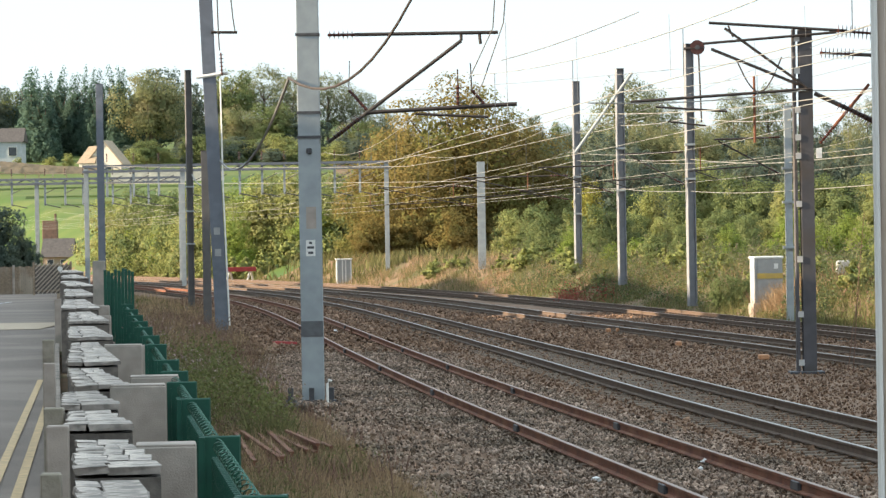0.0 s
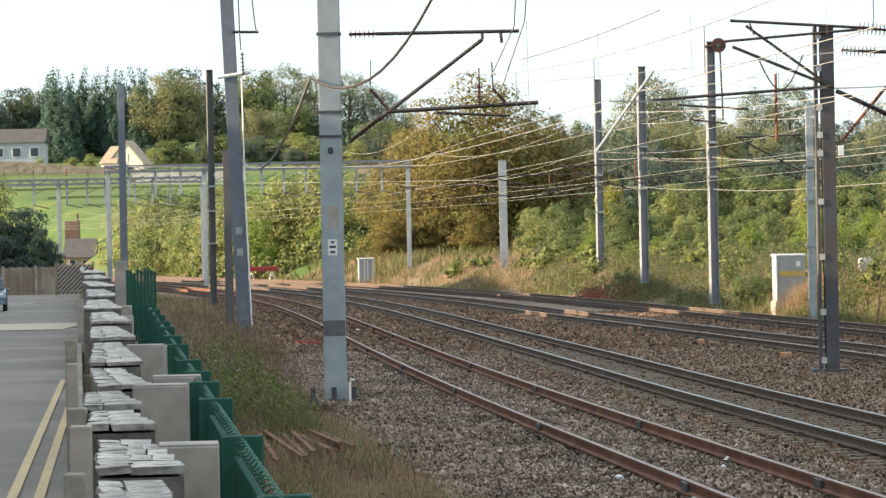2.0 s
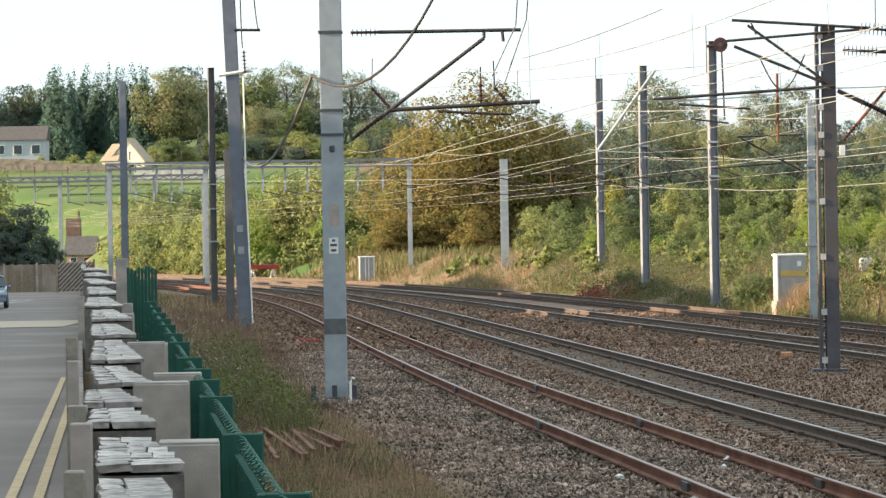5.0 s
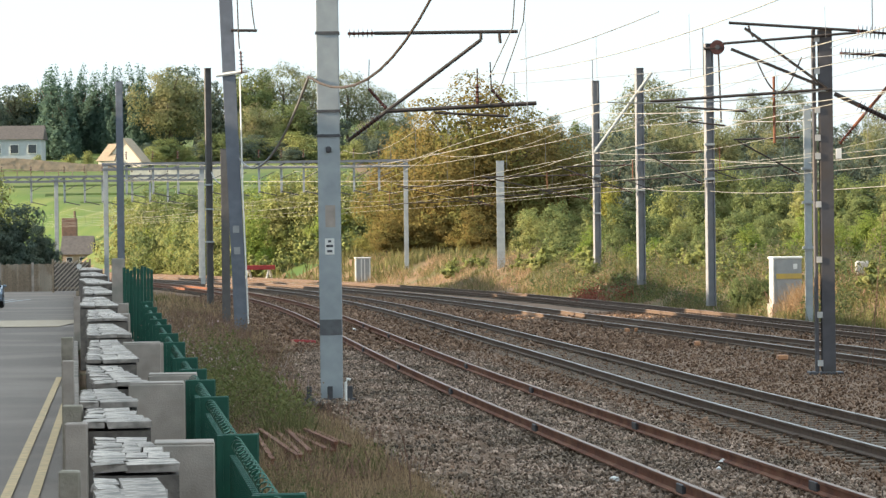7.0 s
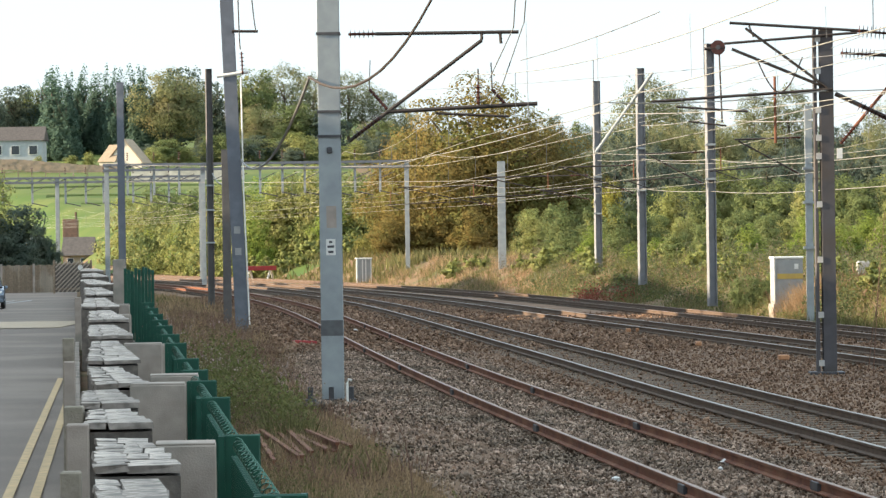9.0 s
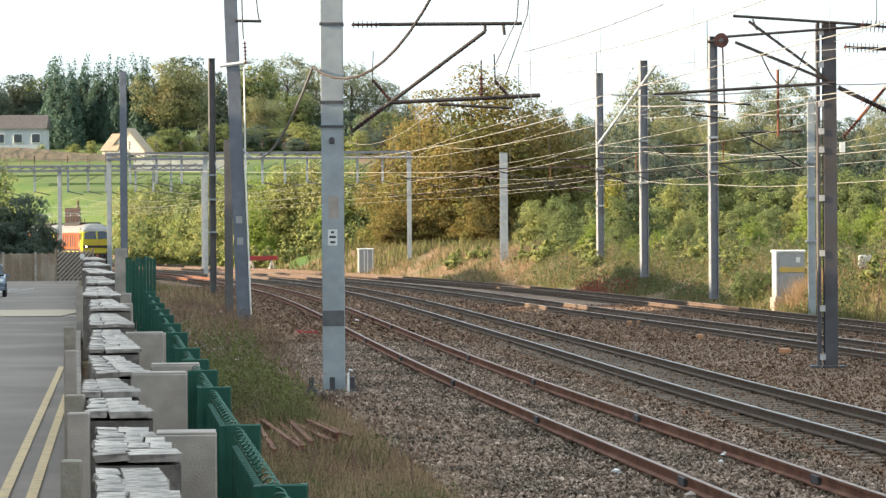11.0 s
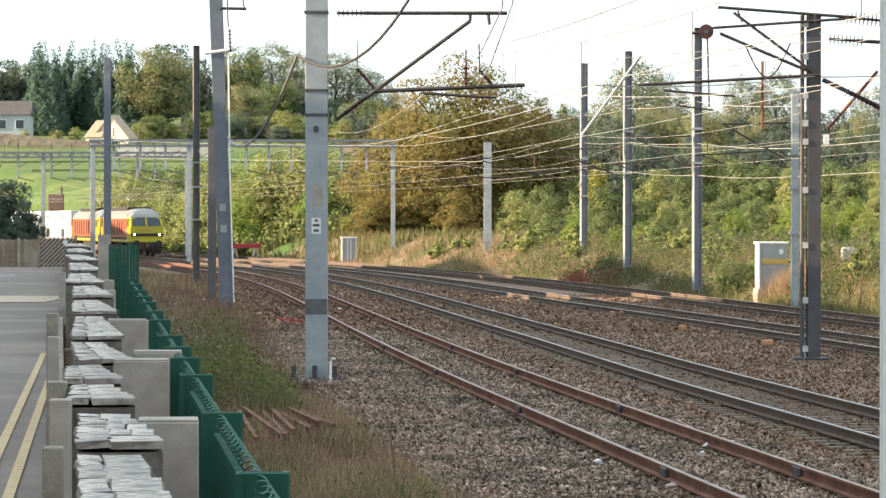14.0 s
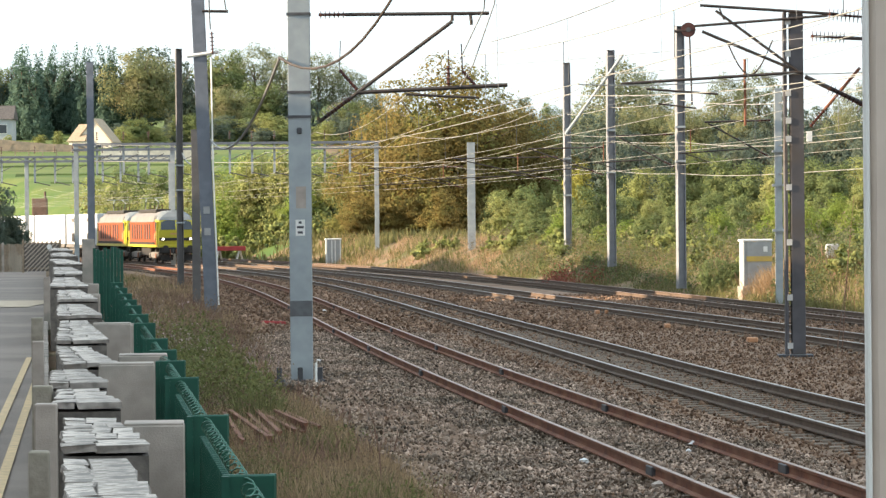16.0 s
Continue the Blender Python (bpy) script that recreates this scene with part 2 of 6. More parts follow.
TRACKS = [
    spline([(20, 5.5), (41.5, 3.38), (69.8, 0.64), (123, -3.83), (167, -7.75), (220, -14.4), (270, -23.3), (320, -34.6), (400, -57), (480, -84), (600, -131), (800, -215), (1000, -300)]),
    spline([(20, 8.9), (46.7, 6.5), (65, 4.8), (85, 3.2), (100, 1.98), (125, -0.05), (172, -4.3), (220, -10.6), (270, -19.8), (320, -31.1), (400, -53), (480, -80), (600, -127), (800, -211), (1000, -296)]),
    spline([(20, 16.5), (50, 13.6), (91.5, 9.4), (136, 4.2), (185, -1.4), (220, -6.6), (270, -15.4), (320, -26.8), (400, -49), (480, -76), (600, -123), (800, -207), (1000, -292)]),
    spline([(20, 21.5), (60, 17.2), (105.7, 12.3), (136, 9.1), (185, 3.4), (220, -1.9), (270, -10.9), (320, -22.4), (400, -45), (480, -72), (600, -119), (800, -203), (1000, -288)]),
]


def along(track, d, off=0.0, z=0.0):
    f = TRACKS[track]
    s = (f(d + 0.5) - f(d - 0.5))
    q = math.hypot(s, 1)
    return Vector((f(d) + off / q, d - off * s / q, z))


def heading(track, d):
    f = TRACKS[track]
    return math.atan2(f(d + 0.5) - f(d - 0.5), 1.0)


def smooth01(a, b, x):
    t = min(1, max(0, (x - a) / (b - a)))
    return t * t * (3 - 2 * t)


def ground_z(x, y):
    right = x - TRACKS[3](min(990, max(20, y)))
    z = -0.42
    z += 1.9 * smooth01(2.6, 8.0, right) * smooth01(40, 90, y)
    z += 2.0 * smooth01(9, 60, right) * (1 - smooth01(300, 380, y))
    z += (1.3 * smooth01(310, 380, y) + 0.066 * max(0, min(y, 800) - 380)) * smooth01(4, 16, right) * (1 - 0.3 * smooth01(-30, 30, x))
    if y < 480:
        z += (noise.noise(Vector((x * 0.25, y * 0.12, 0))) * 0.22) * smooth01(2.4, 5, right)
    return z


def sheet(name, xs_of, ys, z_of, material):
    mb = Mesh()
    n = None
    for y in ys:
        xs = xs_of(y)
        n = len(xs)
        mb.v += [(x, y, z_of(x, y)) for x in xs]
    mb.f = [(n * i + k, n * i + k + 1, n * i + n + k + 1, n * i + n + k) for i in range(len(ys) - 1) for k in range(n - 1)]
    mb.mi = [0] * len(mb.f)
    return mb


# ---- ground ----
YS = list(np.concatenate([np.arange(-60, 40, 10), np.arange(40, 330, 3.0), np.arange(330, 770, 8), np.geomspace(780, 3500, 16)]))
XS = np.concatenate([-np.geomspace(2500, 125, 10), np.arange(-120, -56, 3.0), np.arange(-55, 65, 1.5), np.geomspace(68, 2500, 14)])
land_mesh = sheet("ground", lambda y: XS, YS, ground_z, EARTH)
for i, f in enumerate(land_mesh.f):  # the mown pasture is the upper part of the same sheet
    x, y, _ = land_mesh.v[f[0]]
    if y > 300 and x - TRACKS[3](min(990, y)) > 3 and x < -12 - 0.02 * (y - 300):
        land_mesh.mi[i] = 1
land = part("ground", land_mesh, (EARTH, FIELD), smooth=True)
tagged(land, "rough grassy ground rising to a hill behind the railway", "ground", kind="structure")

# ---- ballast beds: T1 with its own, then the shared bed of the main lines ----
DS = [20 + 2.5 * i for i in range(160)]


def bed(name, left, right, label, z=-0.21):
    mb = Mesh()
    n = 7
    for d in DS:
        a, b = left(d), right(d)
        for k in range(n):
            t = k / (n - 1)
            x = a + (b - a) * t
            e = min(t, 1 - t) * (b - a)
            mb.v.append((x, d, z - 0.24 * (1 - smooth01(0, 0.9, e)) + 0.02 * noise.noise(Vector((x, d * 0.7, 3)))))
    mb.f = [(n * i + k, n * i + k + 1, n * i + n + k + 1, n * i + n + k) for i in range(len(DS) - 1) for k in range(n - 1)]
    mb.mi = [0] * len(mb.f)
    return tagged(part(name, mb, BALLAST, smooth=True), label, "ballast", kind="structure")


bed("ballast_bed", lambda d: TRACKS[0](d) - 3.2 - 0.5 * noise.noise(Vector((d * 0.16, 7, 0))), lambda d: TRACKS[3](d) + 2.4, "dark brown stone ballast bed under the tracks")

# ---- rails and sleepers ----
RAIL = [(-0.07, -0.15), (0.07, -0.15), (0.07, -0.135), (0.015, -0.115), (0.015, -0.045), (0.036, -0.035), (0.036, -0.004), (-0.036, -0.004), (-0.036, -0.035), (-0.015, -0.045), (-0.015, -0.115), (-0.07, -0.135)]
HEAD = [(-0.033, -0.006), (0.033, -0.006), (0.030, 0.0), (-0.030, 0.0)]
DR = [18 + 2.0 * i for i in range(205)]
TRACK_THINGS = []
for k in range(4):
    tr = thing("railway_track_%d" % (k + 1), ("rusty siding track with stone-filled sleepers", "curving main line track with polished rails", "curving main line track on brown ballast", "outer running track beside the overgrown bank")[k], "railway track", kind="structure")
    TRACK_THINGS.append(tr)
    for side in (-1, 1):
        pts = [along(k, d, side * 0.775) for d in DR]
        rail = part("rail", Mesh().sweep(pts, RAIL), RUST if k == 0 else RAIL_WEB, tr)
        part("rail_head", Mesh().sweep(pts, HEAD), RUST_TOP if k in (0, 3) else RAIL_TOP, rail, "worn running surface of the rail")


# ---- masts ----
def h_section(mb, x, y, z0, z1, w, dpt, tf=0.03, turn=0.0, lean=0.0, mi=0):
    m = Matrix.Translation((x, y, 0)) @ pose(0, 0, 0, 0, lean, turn)
    for sy in (-1, 1):
        mb.box((0, sy * (dpt / 2 - tf / 2), (z0 + z1) / 2), (w, tf, z1 - z0), m, mi, bevel=0.006)
    mb.box((0, 0, (z0 + z1) / 2), (0.03, dpt - 2 * tf - 0.002, z1 - z0), m, mi)
    return mb


def mast(x, y, z0, height, w, material, label, lean=0.0, turn=0.0, base=True):
    """A rolled-steel catenary mast, its foot at z0."""
    t = thing("catenary_mast", label, "catenary mast", pose(x, y, z0), group="catenary masts")
    part("column", h_section(Mesh(), 0, 0, 0, height, w, w, 0.035, turn, lean), material, t)
    part("cap", Mesh().box((0, 0, 0.01), (w + 0.02, w + 0.02, 0.02), pose(0, 0, 0, 0, lean, turn) @ pose(0, 0, height)), material, t)
    if base:
        part("foundation", Mesh().box((0, 0, -0.22), (0.8, 0.8, 0.42), bevel=0.04), WALL_STONE, t, "concrete foundation block")
    return t


mast_a = mast(-2.49, 70.6, -0.2, 9.6, 0.42, PALE_STEEL, "tall grey steel catenary mast beside the siding")
mast_b = mast(-7.65, 128, -0.2, 12.2, 0.44, GALV, "leaning blue-grey steel catenary mast in the verge", lean=-2.0)
mast_c = mast(-12.25, 180, -0.2, 11.6, 0.3, BROWN_MAST, "dark slender steel catenary mast in the verge", turn=103)
post_d = mast(-8.92, 140, -0.2, 6.6, 0.3, BROWN_MAST, "short dark brown steel post beside a mast", base=False)
mast_e = mast(-16.6, 180, -0.3, 11.1, 0.33, GALV, "tall blue-grey steel mast behind the roadside wall")
mast_f = mast(2.62, 232, -0.3, 8.1, 0.5, PALE_STEEL, "pale grey-green mast beside the outer track", base=False)
mast_g = mast(10.25, 150, 0.0, 10.7, 0.34, MAST_STEEL, "blue-grey mast with a tensioning wheel on the bank", turn=103, base=False)
mast_h = mast(8.65, 175, 0.6, 10.3, 0.36, MAST_STEEL, "blue-grey mast on the overgrown bank", turn=103, base=False)
mast_i = mast(7.5, 200, 1.0, 10.4, 0.36, MAST_STEEL, "slender blue-grey mast on the overgrown bank", turn=103, base=False)
mast_j = mast(12.35, 130, -0.2, 7.6, 0.25, PALE_STEEL, "pale thin mast beside the lineside cabinet", base=False)

# battened mast between the tracks
mast_r = thing("catenary_mast", "dark battened steel catenary mast between the tracks", "catenary mast", pose(7.93, 80, -0.21), group="catenary masts")
part("column", h_section(Mesh(), 0.075, 0, 0.05, 7.52, 0.29, 0.3), BROWN_STEEL, mast_r)
part("channel", Mesh().box((-0.175, 0, 3.78), (0.07, 0.3, 7.46), bevel=0.008), BROWN_STEEL, mast_r)
for z in (0.25, 1.3, 2.5, 3.7, 4.75, 5.15, 5.75, 6.6, 7.3):
    part("batten", Mesh().box((-0.115, -0.155, z), (0.12, 0.02, 0.13)), mat("pale_batten_paint", (0.52, 0.50, 0.47), (0.42, 0.41, 0.39), 6) if z == 0.25 else bpy.data.materials["pale_batten_paint"], mast_r)
part("base_plate", Mesh().box((0, 0, 0.03), (0.75, 0.6, 0.06), bevel=0.01).box((0, 0, -0.1), (0.6, 0.5, 0.2)), DARK_STEEL, mast_r)

# ---- portals over the far tracks ----
def portal(x0, x1, y, top, label, extra=()):
    t = thing("portal_gantry", label, "gantry", pose(x0, y, -0.3), group="portal gantries")
    w = x1 - x0
    for x in (0, w, *extra):
        part("leg", h_section(Mesh(), x, 0, 0, top, 0.32, 0.32), PALE_STEEL, t)
    beam = Mesh()
    for z in (top - 0.38, top):
        for yy in (-0.2, 0.2):
            beam.box((w / 2, yy, z), (w + 0.5, 0.12, 0.17))
    n = int(w / 0.9)
    for i in range(n):
        for yy in (-0.2, 0.2):
            beam.tube([(w * i / n, yy, top - 0.38 * (i % 2)), (w * (i + 1) / n, yy, top - 0.38 * ((i + 1) % 2))], 0.03, 4)
    part("beam", beam, GALV, t)
    return t, w, top


gantry_1 = portal(-25.3, -3.8, 263, 8.9, "grey lattice portal gantry spanning the tracks", extra=(6.9,))
gantry_2 = portal(-46.0, -21.8, 309, 8.9, "grey lattice portal gantry beyond the curve", extra=(12.1,))


# ---- road, its markings and the far fence ----
def wall_x(d):
    """Road face of the roadside wall."""
    return -0.1045 * d + 0.05


ROAD_Z = -0.3
mb = Mesh()
for d in range(4, 262, 6):
    a, b = wall_x(d) - 0.1, wall_x(d) - 13 - 0.02 * d
    for k in range(5):
        mb.v.append((a + (b - a) * k / 4, d, ROAD_Z + 0.02 * noise.noise(Vector((k, d * 0.1, 0)))))
nr = len(mb.v) // 5
mb.f = [(5 * i + k, 5 * i + k + 1, 5 * i + 5 + k + 1, 5 * i + 5 + k)[::-1] for i in range(nr - 1) for k in range(4)]
mb.mi = [0] * len(mb.f)
road = tagged(part("road", mb, ASPHALT, smooth=True), "grey worn asphalt road beside the railway wall", "road", kind="structure")


def stripe(points, width, material, name, label):
    m = Mesh()
    pts = [Vector((x, y, ROAD_Z + 0.022)) for x, y in points]
    m.sweep(pts, [(-width / 2, 0), (width / 2, 0), (width / 2, 0.006), (-width / 2, 0.006)])
    return part(name, m, material, road, label)


stripe([(-0.093 * d - 1.42, d) for d in range(14, 88, 4)], 0.13, YELLOW_LINE, "yellow_line", "faded double yellow road line")
stripe([(-0.093 * d - 1.08, d) for d in range(14, 88, 4)], 0.13, YELLOW_LINE, "yellow_line", "faded double yellow road line")
stripe([(-30, 146), (wall_x(146) - 0.15, 146)], 12.0, CREAM_LINE, "ramp_marking", "cream surfaced speed table across the road")
for o in (0, 0.9, 2.4):
    stripe([(-24.5 - o, 178), (-25.2 - o, 196), (-24.9 - o, 212)], 0.22, WHITE_LINE, "white_line", "white bay marking")
kerb = Mesh().sweep([(wall_x(d) - 0.09, d, 0) for d in range(8, 130, 4)], [(-0.065, -0.32), (0.065, -0.32), (0.065, -0.175), (0.05, -0.16), (-0.05, -0.16), (-0.065, -0.175)])
tagged(part("kerb", kerb, CONCRETE), "pale concrete kerb along the wall foot", "kerb", kind="structure")

far_fence = thing("timber_fence", "brown close-boarded timber fence across the road end", "fence", pose(0, 250, -0.35))
for i in range(5):
    x0 = -38.0 + i * 2.225
    part("post", Mesh().box((x0, -0.05, 1.0), (0.16, 0.16, 2.06), bevel=0.02), CONCRETE, far_fence, "pale concrete post")
    for k in range(14 if i < 4 else 10):
        part("board", Mesh().box((x0 + 0.15 + k * 0.148, 0.02 * (k % 2), 0.98 + math.sin(i * 20 + k * 1.7) * 0.03), (0.14, 0.022, 1.9)), OLD_WOOD, far_fence)
SILVER_WOOD = mat("silvered_gate_slats", (0.46, 0.39, 0.32), (0.36, 0.31, 0.26), 8, 0.85)
gate = thing("timber_gate", "weathered gate of diagonal timber slats", "gate", pose(-26.85, 243, -0.3))
for x in (-0.1, 2.35):
    part("gate_post", Mesh().box((x, 0, 1.1), (0.14, 0.14, 2.24), bevel=0.02), OLD_WOOD, gate)
for i in range(15):
    # each slat rises from lower left to upper right, cut by the frame
    o = -1.9 + i * 0.29
    pts = [(max(0, o), max(0, -o)), (min(2.25, o + 2.0), min(2.0, 2.25 - o))]
    if pts[1][0] - pts[0][0] > 0.1:
        (xa, za), (xb, zb) = pts
        ang = math.degrees(math.atan2(zb - za, xb - xa))
        part("slat", Mesh().box((0, 0, 0), (math.hypot(xb - xa, zb - za), 0.03, 0.09), pose((xa + xb) / 2, 0.05, 0.12 + (za + zb) / 2, 0, -ang, 0)), SILVER_WOOD, gate)
# added dark sheet, stands in for the shade in the gate's gaps
part("backing_panel", Mesh().box((1.12, 0.16, 1.05), (2.35, 0.03, 1.9)), WALL_STONE, gate, "dark sheet added for the shade between the slats")
for z in (0.3, 1.95):
    part("rail_bar", Mesh().box((1.12, 0.1, z), (2.4, 0.04, 0.1)), OLD_WOOD, gate)
part("round_sign", Mesh().tube([(1.65, -0.04, 1.72), (1.65, -0.07, 1.72)], 0.17, 20), WHITE_PAINT, gate, "small round white sign")

# ---- the roadside wall: stepped lengths of stone with rough copings ----
stone_wall = thing("stone_wall_1", "stepped roadside wall with pale rough coping stones", "wall", kind="structure")
# near end, far end, top below the eye, extra shift, width
LENGTHS = [(14.5, 25.6, 1.60, 0.05, 0.60), (26.4, 31.0, 1.60, 0.07, 0.56), (32.8, 36.6, 1.60, 0.02, 0.55), (37.0, 41.6, 1.60, -0.02, 0.52), (42.2, 49.6, 1.60, 0.1, 0.55), (50.8, 63.0, 1.60, 0.12, 0.62), (65, 76, 1.60, 0.15, 0.7), (78, 92, 1.58, 0.2, 0.75), (94, 113, 1.56, 0.1, 0.85), (116, 140, 1.54, 0.2, 0.9), (143, 170, 1.5, 0.2, 1.0), (174, 205, 1.46, 0.2, 1.1), (209, 240, 1.42, 0.2, 1.2)]
rs = random.Random(11)
for a, b, c, sh, w in LENGTHS:
    z = EYE - c
    mid = (a + b) / 2
    ang = math.degrees(math.atan(0.1045)) + rs.uniform(-0.9, 0.9)
    base = pose(wall_x(mid) + sh + w / 2, mid, 0, 0, 0, ang)
    body = Mesh()
    rows = max(4, min(9, round((b - a) / 0.95)))
    step = (b - a) / rows
    drop = 0.045
    seam = rs.uniform(0.3, 0.45)
    full = w
    for i in range(rows):
        w = full * (1.17 - 0.46 * (i + 0.5) / rows)  # each length narrows away from its near end
        body.box((w / 2 - full / 2, -(b - a) / 2 + step * (i + 0.5), (z - 0.06 - 0.4) / 2), (w * 0.985, step * 1.001, z - 0.06 + 0.4 - drop * (i + 0.5) / rows), base)
        # a strip of thin slabs on the road side, broad flags beside it
        share = seam + rs.uniform(-0.05, 0.05)
        thin = 2 if b < 70 else 1
        bits = [(-full / 2 + w * share / 2, w * share, (k + 0.5) / thin, step / thin, 0.8) for k in range(thin)]
        if rs.random() < 0.3:
            bits += [(-full / 2 + w * (share + (1 - share) * (0.25 + 0.5 * k)), w * (1 - share) / 2, 0.5, step, 0.4) for k in range(2)]
        else:
            bits += [(-full / 2 + w * (share + (1 - share) / 2), w * (1 - share), 0.5, step, 0.35)]
        for cx, wd, f, ln, tilt in bits:
            h = rs.uniform(0.05, 0.062)
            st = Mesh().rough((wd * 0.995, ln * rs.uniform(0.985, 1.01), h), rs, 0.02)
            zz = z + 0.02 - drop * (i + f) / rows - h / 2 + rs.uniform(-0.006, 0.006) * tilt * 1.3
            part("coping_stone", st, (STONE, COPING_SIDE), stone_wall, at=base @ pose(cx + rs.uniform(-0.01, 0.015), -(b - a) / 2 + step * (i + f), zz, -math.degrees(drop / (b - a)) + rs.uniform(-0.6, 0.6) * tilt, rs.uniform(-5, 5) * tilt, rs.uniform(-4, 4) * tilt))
    part("wall_length", body, WALL_STONE, stone_wall, "dark stone body of the wall")
for u, y, w, m in ((88, 799, 0.148, GREY_WOOD), (101, 714, 0.20, CONCRETE), (95, 682, 0.2, GREY_WOOD), (88, 602, 0.16, CONCRETE), (87, 560, 0.2, GREY_WOOD), (105, 487, 0.2, CONCRETE)):
    d = 10400 / (y - 396)
    part("post", Mesh().box((0, 0, 0.4), (w, w, 1.64), bevel=0.012), m, stone_wall, "upright post against the wall", at=pose((u - 784) / 6500 * d, d, 0, 0, 0, 3))

# ---- concrete slabs on end behind the wall ----
rs = random.Random(4)
for x, d, w, h in ((-2.24, 29.6, 0.49, 1.2), (-3.52, 42.4, 0.64, 1.2), (-3.55, 45.2, 0.6, 1.2), (-5.2, 59.8, 0.62, 1.2), (-5.2, 63.5, 0.6, 1.08), (-7.88, 85.0, 0.45, 1.2), (-9.28, 100, 0.47, 1.2), (-9.87, 106, 0.36, 2.4)):
    sl = thing("concrete_slab", "grey weathered concrete slab standing beside the wall", "concrete slab", pose(x, d, -0.42, 0, 0, 4), group="upright concrete slabs")
    part("slab", Mesh().box((0, 0, (h + 0.42) / 2), (w, 0.5, h + 0.42), bevel=0.015), CONCRETE, sl)
    part("edge_strip", Mesh().box((0, 0, h + 0.425), (w * 0.98, 0.48, 0.02), bevel=0.006), CONCRETE, sl)

# ---- green steel fence ----
green_fence = thing("steel_fence", "dark green steel fence with a coil along its top", "fence")


def fence_x(d):
    return -0.0965 * d + 1.08


FINS = [16.5, 23.2, 30.4, 37.8, 42.4, 46, 50.5, 58.4, 64, 70.7, 76, 82.5, 90, 98, 108, 120, 134, 150, 168, 190]
fin = Mesh().box((0, 0, 0.79), (0.34, 0.04, 1.62), bevel=0.012).box((-0.15, -0.03, 0.79), (0.05, 0.05, 1.6)).box((0.15, 0.03, 0.8), (0.045, 0.05, 1.6)).mesh("fence_panel", GREEN_STEEL)
for d in FINS:
    part("fence_panel", fin, None, green_fence, at=pose(fence_x(d), d, -0.4 + 0.0008 * d, 0, 0, 3))
pale = Mesh().box((0, 0, 0.74), (0.06, 0.035, 1.48), bevel=0.008).mesh("pale", GREEN_STEEL)
n = 0
d = 15.0
while d < 100:
    part("pale", pale, None, green_fence, at=pose(fence_x(d) - 0.05, d, -0.42, 0, 0, 5))
    d += 0.22 if d < 50 else 0.55
rest = Mesh()
while d < 200:
    rest.box((fence_x(d) - 0.05, d, 0.34), (0.06, 0.035, 1.5))
    d += 0.9
tagged(part("pales", rest, GREEN_STEEL, green_fence), kind="stuff")
# a taller stretch closes the fence where it turns towards the line
tall = Mesh().box((0, 0, 1.3), (0.085, 0.035, 2.6), bevel=0.008).mesh("pale", GREEN_STEEL)
for i in range(9):
    part("pale", tall, None, green_fence, at=pose(-9.24 + i * 0.052, 101 + 0.5 * i, -0.42 - 0.045 * (i % 3), 0, 0, 5 + 9 * (i % 2)))
part("fence_post", Mesh().box((0, 0, 1.3), (0.07, 0.12, 2.66), bevel=0.01), GREEN_STEEL, green_fence, at=pose(-8.79, 101.5, -0.42))
coil = []
for i in range(int((110 - 15) / 0.05)):
    d = 15 + i * 0.05
    a = d / 0.48 * 2 * math.pi
    coil.append((fence_x(d) - 0.02 + 0.05 * math.cos(a), d, 1.15 + 0.05 * math.sin(a)))
part("coil", Mesh().tube(coil, 0.006, 4), mat("worn_green_wire", (0.05, 0.17, 0.12), (0.035, 0.12, 0.085), 6, 0.5), green_fence, "green wire coil along the fence top")

# ---- cabinets, buffer stop, lineside clutter ----
cab = thing("equipment_cabinet", "grey lineside equipment cabinet with a yellow stripe", "cabinet", pose(12.4, 140, ground_z(12.4, 140) + 0.45, 0, 0, 8))
part("plinth", Mesh().box((0, 0, -0.28), (1.25, 0.85, 0.58), bevel=0.02), CONCRETE, cab, "concrete plinth")
part("body", Mesh().box((0, 0, 0.86), (1.12, 0.7, 1.7), bevel=0.02), CABINET_GREY, cab)
part("roof", Mesh().box((0, 0, 1.75), (1.2, 0.8, 0.1), bevel=0.03), WHITE_PAINT, cab)
part("door", Mesh().box((0.06, -0.36, 0.92), (0.95, 0.03, 1.62), bevel=0.01), CABINET_GREY, cab)
part("corner_trim", Mesh().box((-0.55, -0.37, 0.9), (0.06, 0.04, 1.8), bevel=0.01), WHITE_PAINT, cab)
part("stripe", Mesh().box((0.06, -0.385, 1.05), (1.0, 0.02, 0.2)), mat("faded_yellow_stripe", (0.55, 0.38, 0.10), (0.45, 0.33, 0.12), 4), cab, "faded yellow stripe")
part("label_plate", Mesh().box((0.3, -0.385, 1.42), (0.16, 0.012, 0.2)), WHITE_PAINT, cab)
part("marker_post", Mesh().box((0.85, -0.1, 0.75), (0.1, 0.1, 1.5)), YELLOW_LINE, cab, "yellow marker post")
cab2 = thing("equipment_cabinet", "narrow grey cabinet with ribbed doors beside the tracks", "cabinet", pose(-7.1, 268, -0.4, 0, 0, 6))
part("body", Mesh().box((0, 0, 1.0), (1.1, 0.8, 2.0), bevel=0.03), CABINET_GREY, cab2)
part("roof", Mesh().box((0, 0, 2.04), (1.2, 0.9, 0.1), bevel=0.03), WHITE_PAINT, cab2)
for x in (-0.5, -0.12, 0.12, 0.5):
    part("rib", Mesh().box((x, -0.42, 1.0), (0.07, 0.05, 1.9)), WHITE_PAINT, cab2)
small = thing("junction_box", "small grey junction box on a short post in the scrub", "junction box", pose(15.35, 140, ground_z(15.35, 140)))
